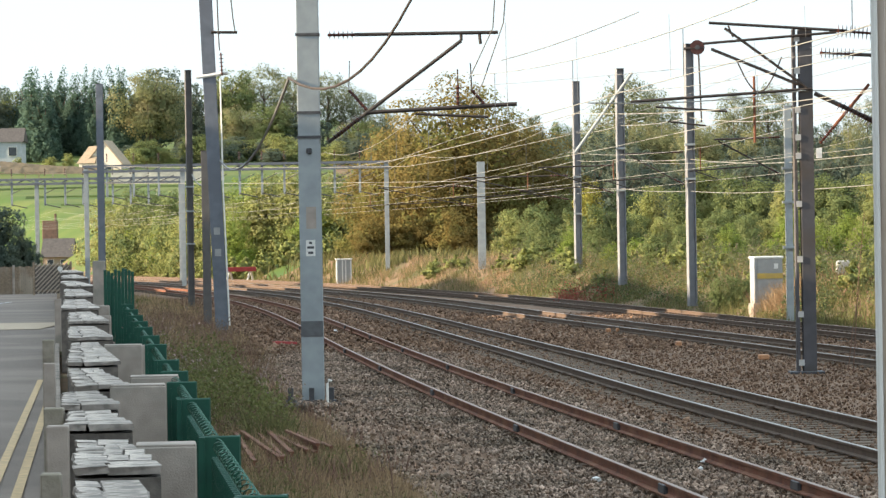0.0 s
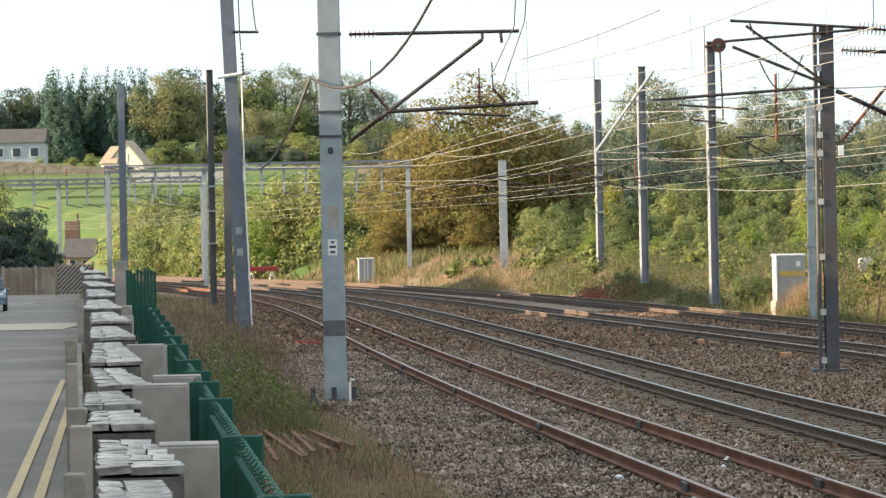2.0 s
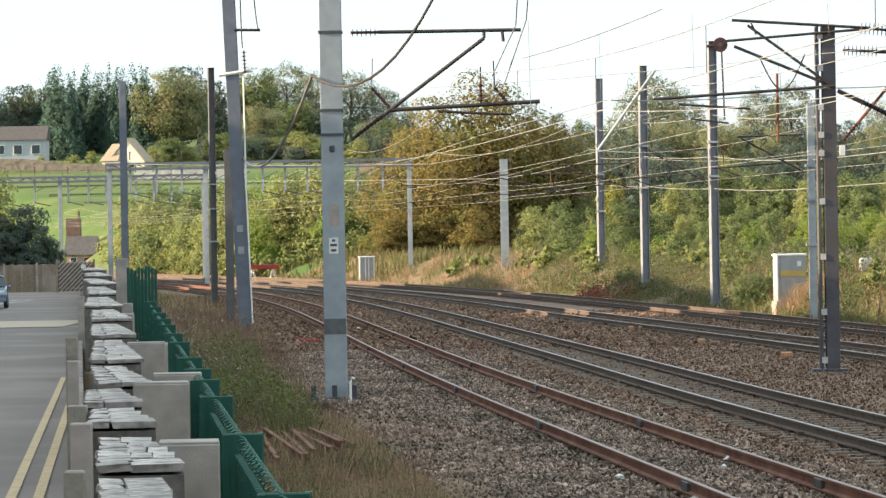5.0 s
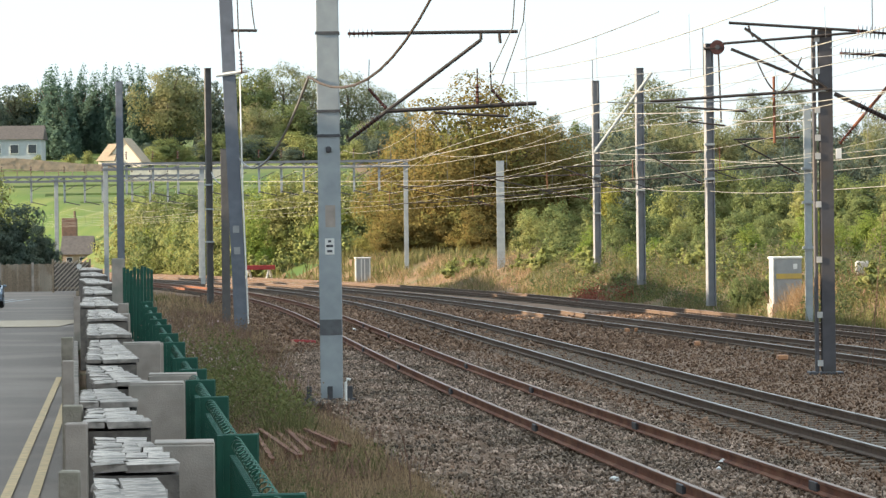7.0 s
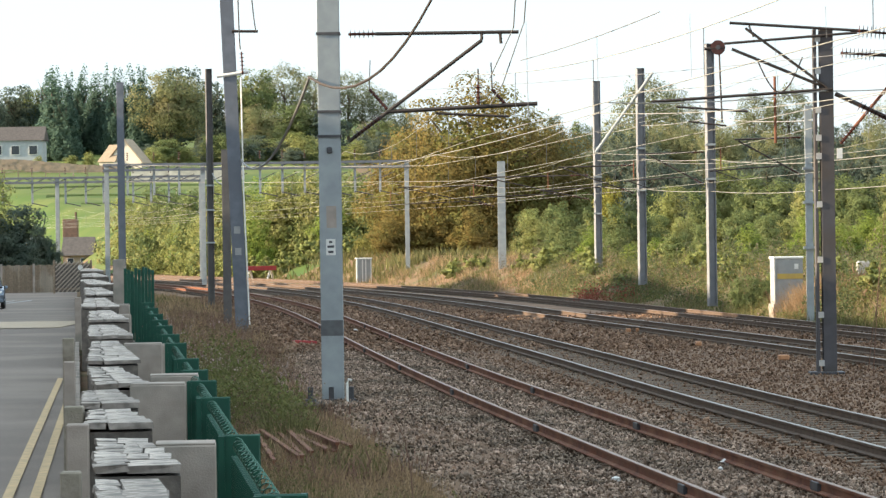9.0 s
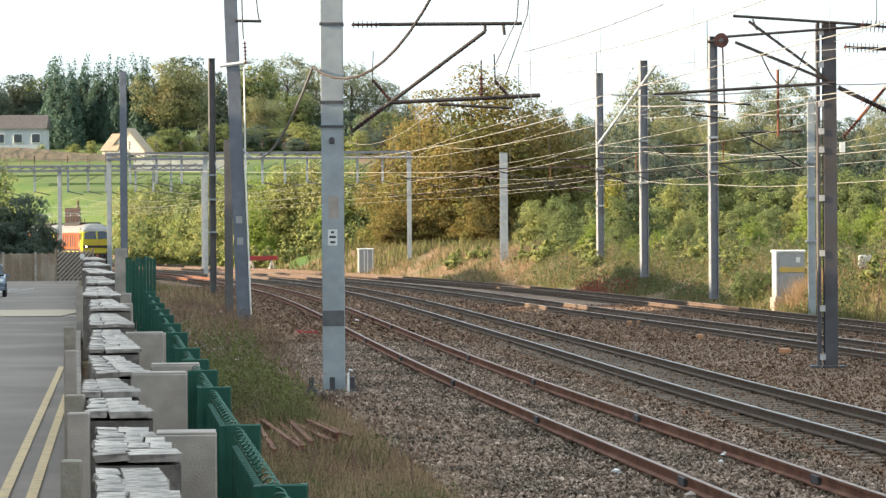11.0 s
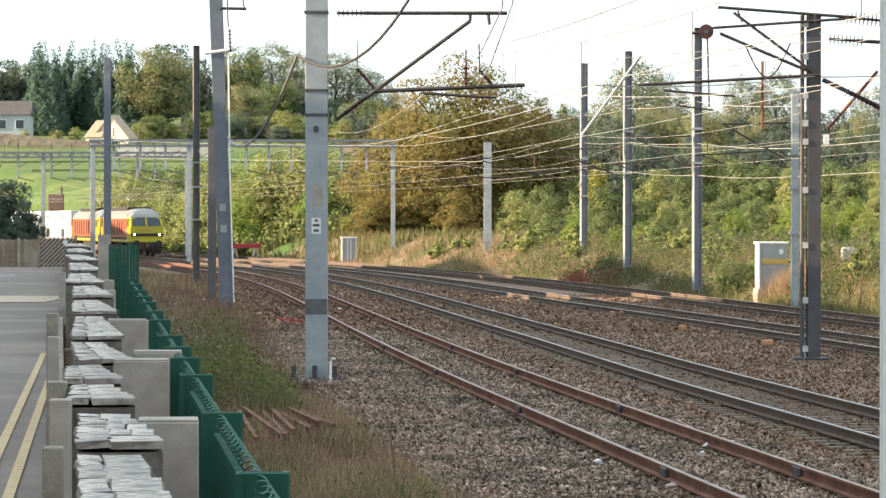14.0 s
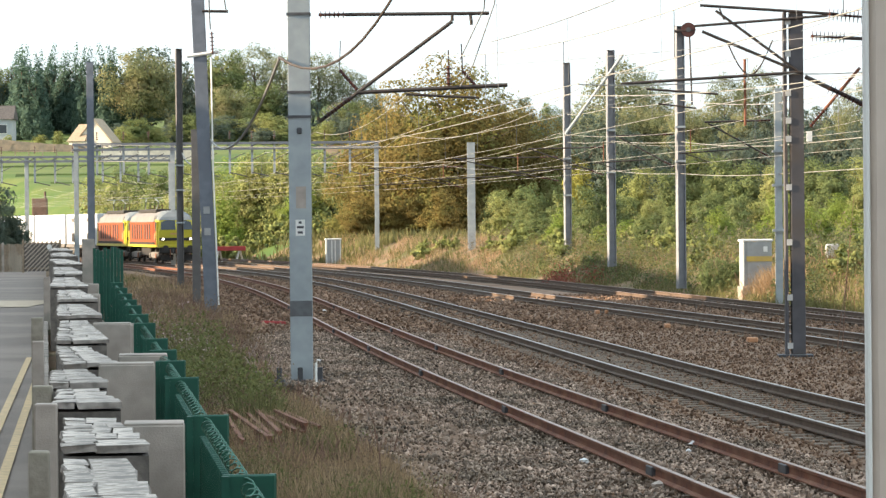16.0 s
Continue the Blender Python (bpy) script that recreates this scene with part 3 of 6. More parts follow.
part("box", Mesh().box((0, 0, 0.32), (0.55, 0.35, 0.55), bevel=0.06), CABINET_GREY, small)
part("leg", Mesh().box((0, 0, -0.05), (0.1, 0.1, 0.3)), GALV, small)

stop = thing("buffer_stop", "red and white steel buffer stop at a siding end", "buffer stop", pose(-16.4, 300, -0.3, 0, 0, 10))
part("buffer_beam", Mesh().box((0, 0, 1.12), (2.6, 0.3, 0.36), bevel=0.02), RED_PAINT, stop, "faded red buffer beam")
for x in (-0.85, 0.85):
    part("strut", Mesh().tube([(x - 0.3, 0.2, 0), (x, 0.1, 1.1)], 0.09, 6), WHITE_PAINT, stop)
    part("strut", Mesh().tube([(x + 0.35, 1.0, 0), (x, 0.1, 1.1)], 0.09, 6), WHITE_PAINT, stop)

bars = thing("scrap_rail_pile", "pile of rusty scrap rails in dry grass", "rail pile")
rs = random.Random(8)
SCRAP = [(-0.06, 0), (0.06, 0), (0.06, 0.02), (0.012, 0.035), (0.012, 0.10), (0.034, 0.11), (0.034, 0.145), (-0.034, 0.145), (-0.034, 0.11), (-0.012, 0.10), (-0.012, 0.035), (-0.06, 0.02)]
for i in range(7):
    z0 = -0.36 + 0.05 * (i % 2)
    a, b = Vector((-3.36 + 0.17 * i + rs.uniform(-0.09, 0.09), 59.3 + rs.uniform(-0.6, 0.6), z0)), Vector((-2.52 + 0.15 * i + rs.uniform(-0.1, 0.1), 50.2 + 0.55 * i, z0 + rs.uniform(0.02, 0.09)))
    part("scrap_rail", Mesh().sweep([a, a.lerp(b, 0.5), b], SCRAP), RUST, bars)
for y in (53.6, 57.0):
    part("timber_baulk", Mesh().box((0, 0, 0), (1.9, 0.2, 0.16), pose(-2.35 - 0.1 * (y - 53.6), y, -0.42, 0, 0, 6), bevel=0.02), WOOD_SLEEPER, bars, "old timber baulk under the rails")
marker = thing("marker_board", "faded orange-red board lying on the ballast", "board", pose(-4.72, 110, -0.18, 0, 3, 20))
part("board", Mesh().box((0, 0, 0.03), (0.7, 0.3, 0.08), bevel=0.01), RED_PAINT, marker)
# the blocks' orange stands in for low sun on pale concrete
for x, d, w in ((7.75, 88.6, 0.24), (6.5, 101, 0.14), (5.3, 117, 0.14), (5.6, 117, 0.1)):
    g = thing("concrete_block", "concrete block beside the rail, coloured orange for sunlight", "concrete block", pose(x, d, -0.2, 0, 0, 5), group="blocks beside the rails")
    part("block", Mesh().box((0, 0, 0.09), (w, 0.3, 0.12), bevel=0.02), OCHRE, g)
trough = thing("cable_trough_lid", "pale concrete trough lids beside the track", "trough lid", pose(5.0, 131, -0.2))
for i in range(2):
    part("lid", Mesh().box((-0.11 * i * 4 + 0.9, i * 4 - 12, 0.03), (0.3, 3.8, 0.08), pose(0, 0, 0), bevel=0.01), CREAM_LINE, trough)
peg = thing("marker_peg", "white hooked cable peg beside a mast foot", "marker peg", pose(-2.2, 69.9, -0.3))
part("stem", Mesh().tube([(0, 0, 0), (0, 0, 0.42), (0.03, 0, 0.5), (0.09, 0, 0.48)], 0.03, 6), WHITE_PAINT, peg)
for x in (-0.42, -0.02, 0.36):
    b = thing("stump_bolt", "dark holding-down bolt on a concrete base", "bolt", pose(-2.49 + x, 70.2, -0.24), group="mast foot bolts")
    part("plinth", Mesh().box((0, 0.1, -0.04), (0.36, 0.6, 0.12), bevel=0.04), WALL_STONE, b, "dark concrete plinth")
    part("bolt", Mesh().box((0, 0, 0.14), (0.1, 0.1, 0.3), bevel=0.01).box((0, 0, 0.03), (0.2, 0.2, 0.06)), DARK_STEEL, b)

# near lamp column at the platform end
column = thing("lamp_column", "pale grey metal column at the platform edge", "column", pose(1.491, 12.0, 0.9))
part("shaft", Mesh().box((0, 0, 1.6), (0.11, 0.11, 5.0), bevel=0.02), mat("beige_grey_column_paint", (0.60, 0.50, 0.42), (0.52, 0.43, 0.36), 3, 0.6), column)
part("edge_strip", Mesh().box((-0.066, -0.03, 1.6), (0.018, 0.05, 5.0), bevel=0.006), WHITE_PAINT, column, "pale edge strip")
platform = tagged(part("platform", Mesh().box((3.0, 3.0, 0.4), (4.6, 22, 1.0), bevel=0.03), CONCRETE), "grey concrete platform end under the camera", "platform", kind="structure")

# parked car
CAR_PAINT = mat("blue_grey_car_paint", (0.20, 0.25, 0.30), (0.17, 0.21, 0.26), 2, 0.25, 0.4)
GLASS = mat("dark_window_glass", (0.03, 0.04, 0.05), (0.04, 0.05, 0.06), 2, 0.08)
RUBBER = mat("black_rubber", (0.02, 0.02, 0.02), (0.03, 0.03, 0.03), 6, 0.8)
car = thing("car", "parked blue-grey car facing along the road", "car", pose(-24.05, 186, ROAD_Z + 0.02, 0, 0, 186))
side = [(-2.1, 0.35), (2.05, 0.35), (2.1, 0.75), (1.95, 1.0), (1.6, 1.1), (-0.5, 1.12), (-2.0, 0.95), (-2.15, 0.7)]
roof = [(1.75, 1.08), (1.3, 1.55), (0.3, 1.62), (-0.3, 1.55), (-1.0, 1.1)]


def prism(profile, half, pull=0.0):
    m = Mesh()
    k = len(profile)
    top = max(z for _, z in profile)
    vs = [(s * (half - pull * (z > top - 0.2)), y, z) for s in (-1, 1) for y, z in profile]
    return m.add(vs, [tuple(range(k)), tuple(range(2 * k - 1, k - 1, -1))] + [(i, k + i, k + (i + 1) % k, (i + 1) % k) for i in range(k)])


part("body", prism([(-y, z) for y, z in side], 0.88), CAR_PAINT, car)
part("cabin", prism([(-y, z) for y, z in roof], 0.80, 0.12), GLASS, car, "dark glazed cabin")
part("roof", Mesh().box((0, -0.45, 1.6), (1.3, 1.5, 0.05), bevel=0.02), CAR_PAINT, car)
for sx in (-1, 1):
    for yy in (-1.3, 1.3):
        w = part("wheel", Mesh().tube([(sx * 0.72, yy, 0.32), (sx * 0.9, yy, 0.32)], 0.32, 18), RUBBER, car)
        part("rim", Mesh().tube([(sx * 0.88, yy, 0.32), (sx * 0.915, yy, 0.32)], 0.2, 14), PALE_STEEL, w)
    part("tail_light", Mesh().box((sx * 0.75, -2.06, 0.85), (0.2, 0.06, 0.28)), RED_PAINT, car, "red tail light")
    part("headlight", Mesh().box((sx * 0.62, 2.04, 0.82), (0.36, 0.12, 0.16), bevel=0.03), WHITE_PAINT, car, "pale headlight")
    part("mirror", Mesh().box((sx * 0.97, 0.5, 1.08), (0.18, 0.1, 0.14), bevel=0.03), CAR_PAINT, car)

part("grille", Mesh().box((0, 2.1, 0.62), (1.0, 0.06, 0.22), bevel=0.02), RUBBER, car, "dark front grille")
part("bumper", Mesh().box((0, 2.08, 0.42), (1.7, 0.16, 0.18), bevel=0.04), CAR_PAINT, car)

# ---- houses and walls on the hill ----
CREAM = mat("sunlit_cream_render", (0.74, 0.66, 0.57), (0.66, 0.58, 0.50), 2, 0.85)
SLATE = mat("grey_brown_roof_tiles", (0.10, 0.088, 0.082), (0.07, 0.063, 0.06), 3, 0.8)
FIELD_STONE = mat("buff_field_stone", (0.40, 0.30, 0.22), (0.28, 0.22, 0.17), 1.5, 0.9, bump=0.8)


def house(x, y, z, w, dpt, eaves, ridge, material, label, hip=True, turn=0.0, wins=2, roof_mat=None):
    t = thing("house", label, "house", pose(x, y, z, 0, 0, turn))
    part("wall", Mesh().box((0, 0, eaves / 2 - 1), (w, dpt, eaves + 2)), material, t)
    o, k = 0.35, (0.03 if hip else w / 2 + 0.3)
    vs = [(-w / 2 - o, -dpt / 2 - o, eaves), (w / 2 + o, -dpt / 2 - o, eaves), (w / 2 + o, dpt / 2 + o, eaves), (-w / 2 - o, dpt / 2 + o, eaves), (-k, 0, ridge), (k, 0, ridge)]
    part("roof", Mesh().add(vs, [(3, 2, 1, 0), (0, 1, 5, 4), (1, 2, 5), (2, 3, 4, 5), (3, 0, 4)]), roof_mat or SLATE, t)
    for i in range(wins):
        wx = (i + 0.5) * w / wins - w / 2
        win = part("window", Mesh().box((wx, -dpt / 2 - 0.03, eaves * 0.55), (w / wins * 0.5, 0.1, eaves * 0.45)), WHITE_PAINT, t)
        part("pane", Mesh().box((wx, -dpt / 2 - 0.09, eaves * 0.55), (w / wins * 0.44, 0.04, eaves * 0.39)), GLASS, win)
    return t


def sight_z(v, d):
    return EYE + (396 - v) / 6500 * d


TAN_TILE = mat("tan_clay_tiles", (0.40, 0.31, 0.22), (0.32, 0.25, 0.18), 2.5, 0.85, bump=0.5)


def gable_house(u, d):
    """A cream gable turned to the road, with a lower tiled wing beside it."""
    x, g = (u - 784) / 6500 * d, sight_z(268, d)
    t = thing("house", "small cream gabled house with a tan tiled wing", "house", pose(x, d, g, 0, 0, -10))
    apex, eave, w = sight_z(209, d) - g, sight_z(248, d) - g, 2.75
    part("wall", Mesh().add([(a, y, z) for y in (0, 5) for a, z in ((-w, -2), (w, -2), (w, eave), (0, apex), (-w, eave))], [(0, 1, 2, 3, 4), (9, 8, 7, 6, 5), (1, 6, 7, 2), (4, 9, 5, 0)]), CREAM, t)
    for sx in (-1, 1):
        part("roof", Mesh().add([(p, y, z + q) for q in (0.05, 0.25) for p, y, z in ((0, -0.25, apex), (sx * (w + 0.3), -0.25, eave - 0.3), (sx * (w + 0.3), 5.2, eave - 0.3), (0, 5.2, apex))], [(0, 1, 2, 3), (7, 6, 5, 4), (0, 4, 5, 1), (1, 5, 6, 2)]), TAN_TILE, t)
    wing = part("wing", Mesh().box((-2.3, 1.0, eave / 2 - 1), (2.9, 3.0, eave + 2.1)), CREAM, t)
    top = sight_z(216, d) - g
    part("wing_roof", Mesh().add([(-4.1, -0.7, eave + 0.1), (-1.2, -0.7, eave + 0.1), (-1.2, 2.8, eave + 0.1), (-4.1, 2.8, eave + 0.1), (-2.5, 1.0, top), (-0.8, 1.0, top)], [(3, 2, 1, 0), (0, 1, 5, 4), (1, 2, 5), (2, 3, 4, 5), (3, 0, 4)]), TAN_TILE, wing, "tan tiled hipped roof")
    win = part("window", Mesh().box((0.9, -0.04, eave * 0.5), (0.8, 0.08, 0.9)), WHITE_PAINT, t)
    part("pane", Mesh().box((0.9, -0.09, eave * 0.5), (0.66, 0.03, 0.76)), GLASS, win)


gable_house(190, 560)
# white render dimmed to bluish grey, its shade put into the colour
house((2 - 784) / 6500 * 566, 566, 15.9, 8.2, 6, 3.3, 5.5, mat("shade_greyed_render", (0.42, 0.45, 0.47), (0.36, 0.39, 0.41), 2, 0.85), "long white bungalow greyed for shade, with a grey-brown roof", hip=False, wins=3)
fw = thing("stone_wall_2", "long buff stone field wall on the hillside", "wall", kind="structure")
wl = Mesh()
rs = random.Random(17)
for i in range(46):
    u = -60 + i * 5.3
    x = (u - 784) / 6500 * 548
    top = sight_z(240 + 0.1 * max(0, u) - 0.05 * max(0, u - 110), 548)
    for k in range(4):
        wl.box((x + 0.2 * (k % 2), 548 + rs.uniform(-0.03, 0.03), top - 0.2 - 0.4 * k + rs.uniform(-0.03, 0.03)), (0.47, 0.5, 0.43))
part("stonework", wl, FIELD_STONE, fw)
low = Mesh()
for i in range(16):
    x = -46 + i * 1.0
    low.box((x, 520, ground_z(x, 520) + 0.6), (1.02, 0.6, 1.6 + 0.2 * ((i * 5) % 3)))
part("stonework", low, mat("pale_limestone", (0.62, 0.58, 0.50), (0.45, 0.42, 0.37), 1.2, 0.9, bump=0.8), fw)
pf = thing("post_fence", "weathered post and rail fence along the pasture", "fence")
for i in range(16):
    x = -84 + i * 2.0
    part("post", Mesh().box((x, 532, ground_z(x, 532) + 0.5), (0.13, 0.13, 1.3)), OLD_WOOD, pf)
part("rail_bar", Mesh().sweep([(-84 + i * 2.0, 532, ground_z(-84 + i * 2.0, 532) + 0.95) for i in range(16)], [(-0.05, -0.08), (0.05, -0.08), (0.05, 0.08), (-0.05, 0.08)]), OLD_WOOD, pf)
stack = thing("brick_chimney", "brown brick stump beyond the hedge", "chimney", pose(-44.6, 420, 0.75))
part("brickwork", Mesh().box((0, 0, 2.2), (1.7, 1.2, 6.0), bevel=0.03), mat("brown_brick", (0.20, 0.12, 0.09), (0.14, 0.09, 0.07), 3, 0.9, bump=0.5), stack)
part("pot", Mesh().tube([(0.6, 0, 5.1), (0.6, 0, 6.0)], 0.14, 8), RAIL_WEB, stack)

# unseen buildings added along the far side of the road, beside the camera's way, to shade the line
# heights and gaps chosen for where sun still reaches the tracks
for a, b, x, h in ((-30, 62, -20, 11.0), (58, 130, -32, 14.0), (126, 133.5, -45, 17.0), (134, 140, -45, 14.7), (140.5, 185, -45, 17.6), (185.5, 232, -45, 14.7), (234, 299, -47, 8.4)):
    t = thing("station_building", "long unseen building added beyond the road for its shade", "building")
    part("wall", Mesh().box((x - 5, (a + b) / 2, h / 2 - 0.5), (10, b - a, h)), FIELD_STONE, t)
    part("roof", Mesh().add([(x - 10.4, a - 0.3, h - 0.4), (x + 0.4, a - 0.3, h - 0.4), (x + 0.4, b + 0.3, h - 0.4), (x - 10.4, b + 0.3, h - 0.4), (x - 5, a + 2, h + 2.2), (x - 5, b - 2, h + 2.2)], [(3, 2, 1, 0), (0, 1, 4), (1, 2, 5, 4), (2, 3, 5), (3, 0, 4, 5)]), SLATE, t)

house(-43.0, 414, 0.5, 3.0, 5, 1.3, 3.4, FIELD_STONE, "low stone cottage with a dark roof beyond the line", hip=False)

# unseen building added behind the camera, keeps sky light off near front faces
st = thing("station_building", "unseen brick building with a canopy, added to block sky light", "building")
part("wall", Mesh().box((0, -22, 5.5), (44, 12, 12)), FIELD_STONE, st)
part("canopy", Mesh().box((0, -12, 7.5), (40, 9, 0.5), bevel=0.05), SLATE, st)

# ---- overhead line: arms on the masts ----
ARM_STEEL = mat("blackened_arm_tube", (0.034, 0.03, 0.028), (0.055, 0.042, 0.036), 5, 0.65)
def insulator(mb, a, b, n=6, r=0.095):
    a, b = Vector(a), Vector(b)
    mb.tube([a, b], 0.03, 6)
    for i in range(n):
        p, q = a.lerp(b, (i + 0.3) / n), a.lerp(b, (i + 0.6) / n)
        mb.tube([p, p.lerp(q, 0.5), q], [0.035, r, 0.035], 10)
    return mb


def arm(parent, name, a, b, r=0.035, ins=None, material=None):
    """A tube between two points of the mast's space; ins: share of its length, from a, that is insulator."""
    a, b = Vector(a), Vector(b)
    c = a.lerp(b, ins) if ins else a
    ob = part(name, Mesh().tube([c, b], r, 8), material or ARM_STEEL, parent, smooth=False)
    if ins:
        part("insulator", insulator(Mesh(), a.lerp(b, ins * 0.25), c), CERAMIC, ob, "ribbed insulator")
    return ob


arm(mast_a, "top_tube", (0.22, -0.15, 7.0), (3.66, -0.15, 7.0), 0.035, 0.2)
arm(mast_a, "stay_tube", (0.38, -0.15, 4.95), (2.95, -0.15, 6.85), 0.036)
part("insulator", insulator(Mesh(), (0.47, -0.15, 5.02), (0.98, -0.15, 5.40), 8, 0.125), CERAMIC, mast_a, "large brown ribbed insulator")
part("insulator", insulator(Mesh(), (0.78, -0.1, 5.94), (1.12, -0.1, 5.55), 7, 0.06), CERAMIC, mast_a, "thin dark ribbed insulator")
part("insulator", insulator(Mesh(), (3.14, -0.1, 5.9), (3.42, -0.1, 5.58), 6, 0.055), CERAMIC, mast_a, "thin dark ribbed insulator")
arm(mast_a, "drop_rod", (3.12, -0.1, 6.42), (3.14, -0.1, 5.9), 0.012)
arm(mast_a, "drop_rod", (0.8, -0.1, 6.5), (0.78, -0.1, 5.94), 0.008)
arm(mast_a, "registration_tube", (1.1, -0.15, 5.50), (4.0, -0.15, 5.62), 0.04)
arm(mast_a, "steady_arm", (2.05, -0.15, 5.46), (3.45, -0.15, 5.38), 0.025)
arm(mast_a, "hanger", (2.95, -0.15, 6.85), (2.95, -0.15, 7.02), 0.03)
arm(mast_a, "hanger", (3.3, -0.15, 7.0), (3.32, -0.15, 6.78), 0.03)
arm(mast_a, "dropper_insulator", (2.87, -0.15, 5.55), (2.87, -0.15, 6.3), 0.015)
part("insulator", insulator(Mesh(), (2.87, -0.15, 5.62), (2.87, -0.15, 6.0), 4, 0.1), CERAMIC, mast_a, "brown ribbed insulator")
for z in (7.02, 5.52, 5.05):
    part("clamp_band", Mesh().box((0, 0, z), (0.46, 0.46, 0.05)), DARK_STEEL, mast_a)
part("grey_band", Mesh().box((0, -0.213, 1.37), (0.424, 0.008, 0.3)), BAND_GREY, mast_a, "dark painted band")
part("worn_patch", Mesh().box((0.02, -0.214, 3.5), (0.19, 0.006, 0.42)), CONCRETE, mast_a, "pale bare patch")
plate = part("number_plate", Mesh().box((-0.0, -0.215, 2.92), (0.18, 0.012, 0.31), bevel=0.004), WHITE_PAINT, mast_a, "small white plate with dark marks")
for zz, w in ((3.02, 0.06), (2.93, 0.13), (2.83, 0.10)):
    part("mark", Mesh().box((0, -0.223, zz), (w, 0.004, 0.045)), DARK_STEEL, plate)
part("bracket_ring", Mesh().box((0, -0.24, 4.78), (0.1, 0.06, 0.12), bevel=0.02), DARK_STEEL, mast_a)

# mast B: bracket, standing insulator and a cable down its side
arm(mast_b, "bracket", (-0.75, -0.25, 8.85), (0.35, -0.25, 9.0), 0.06, material=WHITE_PAINT)
part("insulator", insulator(Mesh(), (0.15, -0.3, 8.9), (0.12, -0.3, 9.7), 6, 0.1), CERAMIC, mast_b, "brown standing insulator")
arm(mast_b, "outrigger", (-0.2, -0.25, 10.42), (0.7, -0.25, 10.4), 0.05)
part("cable_run", Mesh().tube([(0.08, -0.25, 8.8), (0.12, -0.28, 5.0), (0.27, -0.28, 0.2)], 0.03, 6), WHITE_PAINT, mast_b, "pale cable down the mast")
for z in (2.75, 3.5):
    part("plate", Mesh().box((-0.035 * z, -0.24, z), (0.22, 0.02, 0.25)), CABINET_GREY, mast_b)
for z in (5.9, 4.7, 3.1):
    part("clamp_band", Mesh().box((0, 0, z), (0.4, 0.4, 0.08)), PALE_STEEL, mast_c)

# battened mast R: long cantilever reaching over the near main line, and stays to the far side
arm(mast_r, "top_tube", (-2.02, -0.2, 7.67), (0.95, -0.2, 7.45), 0.032)
arm(mast_r, "upper_tube", (-2.15, -0.2, 7.22), (0.75, -0.2, 7.42), 0.029)
arm(mast_r, "strut", (-1.68, -0.2, 7.55), (0.1, -0.2, 6.22), 0.031)
arm(mast_r, "strut", (-1.98, -0.2, 7.10), (-0.1, -0.2, 6.30), 0.034)
arm(mast_r, "registration_tube", (-3.75, -0.2, 5.98), (0.2, -0.2, 6.2), 0.033)
arm(mast_r, "steady_arm", (-3.2, -0.2, 5.86), (-1.65, -0.2, 5.74), 0.025)
arm(mast_r, "stay", (1.6, -0.2, 5.45), (0.25, -0.2, 6.1), 0.05)
part("insulator", insulator(Mesh(), (0.75, -0.2, 7.45), (1.55, -0.2, 7.38), 9, 0.15), CERAMIC, mast_r, "ribbed insulator")
part("insulator", insulator(Mesh(), (0.38, -0.2, 6.98), (1.15, -0.2, 6.93), 9, 0.13), CERAMIC, mast_r, "ribbed insulator")
part("insulator", insulator(Mesh(), (0.75, -0.2, 5.85), (1.5, -0.2, 5.45), 9, 0.14), CERAMIC, mast_r, "ribbed insulator")
arm(mast_r, "stay", (0.3, 0.3, 4.9), (1.5, 0.3, 6.3), 0.035, 0.35, RUST)
arm(mast_r, "drop_tube", (-1.05, -0.1, 6.5), (-1.05, -0.1, 5.05), 0.03, None, RUST)
arm(mast_r, "outrigger", (1.0, 0, 6.95), (1.9, 0, 6.9), 0.04)
part("white_tag", Mesh().box((0.33, -0.2, 4.8), (0.12, 0.04, 0.22)), WHITE_PAINT, mast_r)
arm(mast_r, "hanger", (-1.6, -0.2, 7.6), (-1.5, -0.2, 7.35), 0.02)
part("loop_wire", Mesh().tube([(-1.45 + 1.0 * k / 12, -0.2, 6.9 - 0.75 * math.sin(math.pi * k / 12)) for k in range(13)], 0.017, 5), ARM_STEEL, mast_r)

DARK_RED = mat("dark_red_iron", (0.09, 0.035, 0.03), (0.06, 0.025, 0.022), 5, 0.6)
# mast G: tension wheel
wheel = part("tension_wheel", Mesh().tube([(0.35, -0.3, 10.55), (0.35, -0.24, 10.55)], 0.3, 20), DARK_RED, mast_g, "dark red tension wheel")
part("wheel_hub", Mesh().tube([(0.35, -0.34, 10.55), (0.35, -0.2, 10.55)], 0.1, 10), DARK_STEEL, wheel)
arm(mast_g, "wheel_arm", (-0.2, -0.25, 10.5), (0.6, -0.25, 10.52), 0.06)
arm(mast_g, "weight_rod", (0.4, -0.25, 10.3), (0.48, -0.25, 7.5), 0.035)
arm(mast_g, "foot_arm", (-0.9, -0.25, 7.55), (0.65, -0.25, 7.35), 0.035)
arm(mast_h, "raking_strut", (-2.2, -0.3, 6.3), (0.6, -0.3, 10.1), 0.07, material=PALE_STEEL)
for m, zs in ((mast_g, (5.2, 6.6, 8.0)), (mast_h, (4.5, 6.5)), (mast_i, (3.2, 5.2, 6.8)), (mast_j, (2.6, 4.2, 5.4))):
    for z in zs:
        part("clamp_band", Mesh().box((0, 0, z), (0.42, 0.42, 0.09)), PALE_STEEL, m)

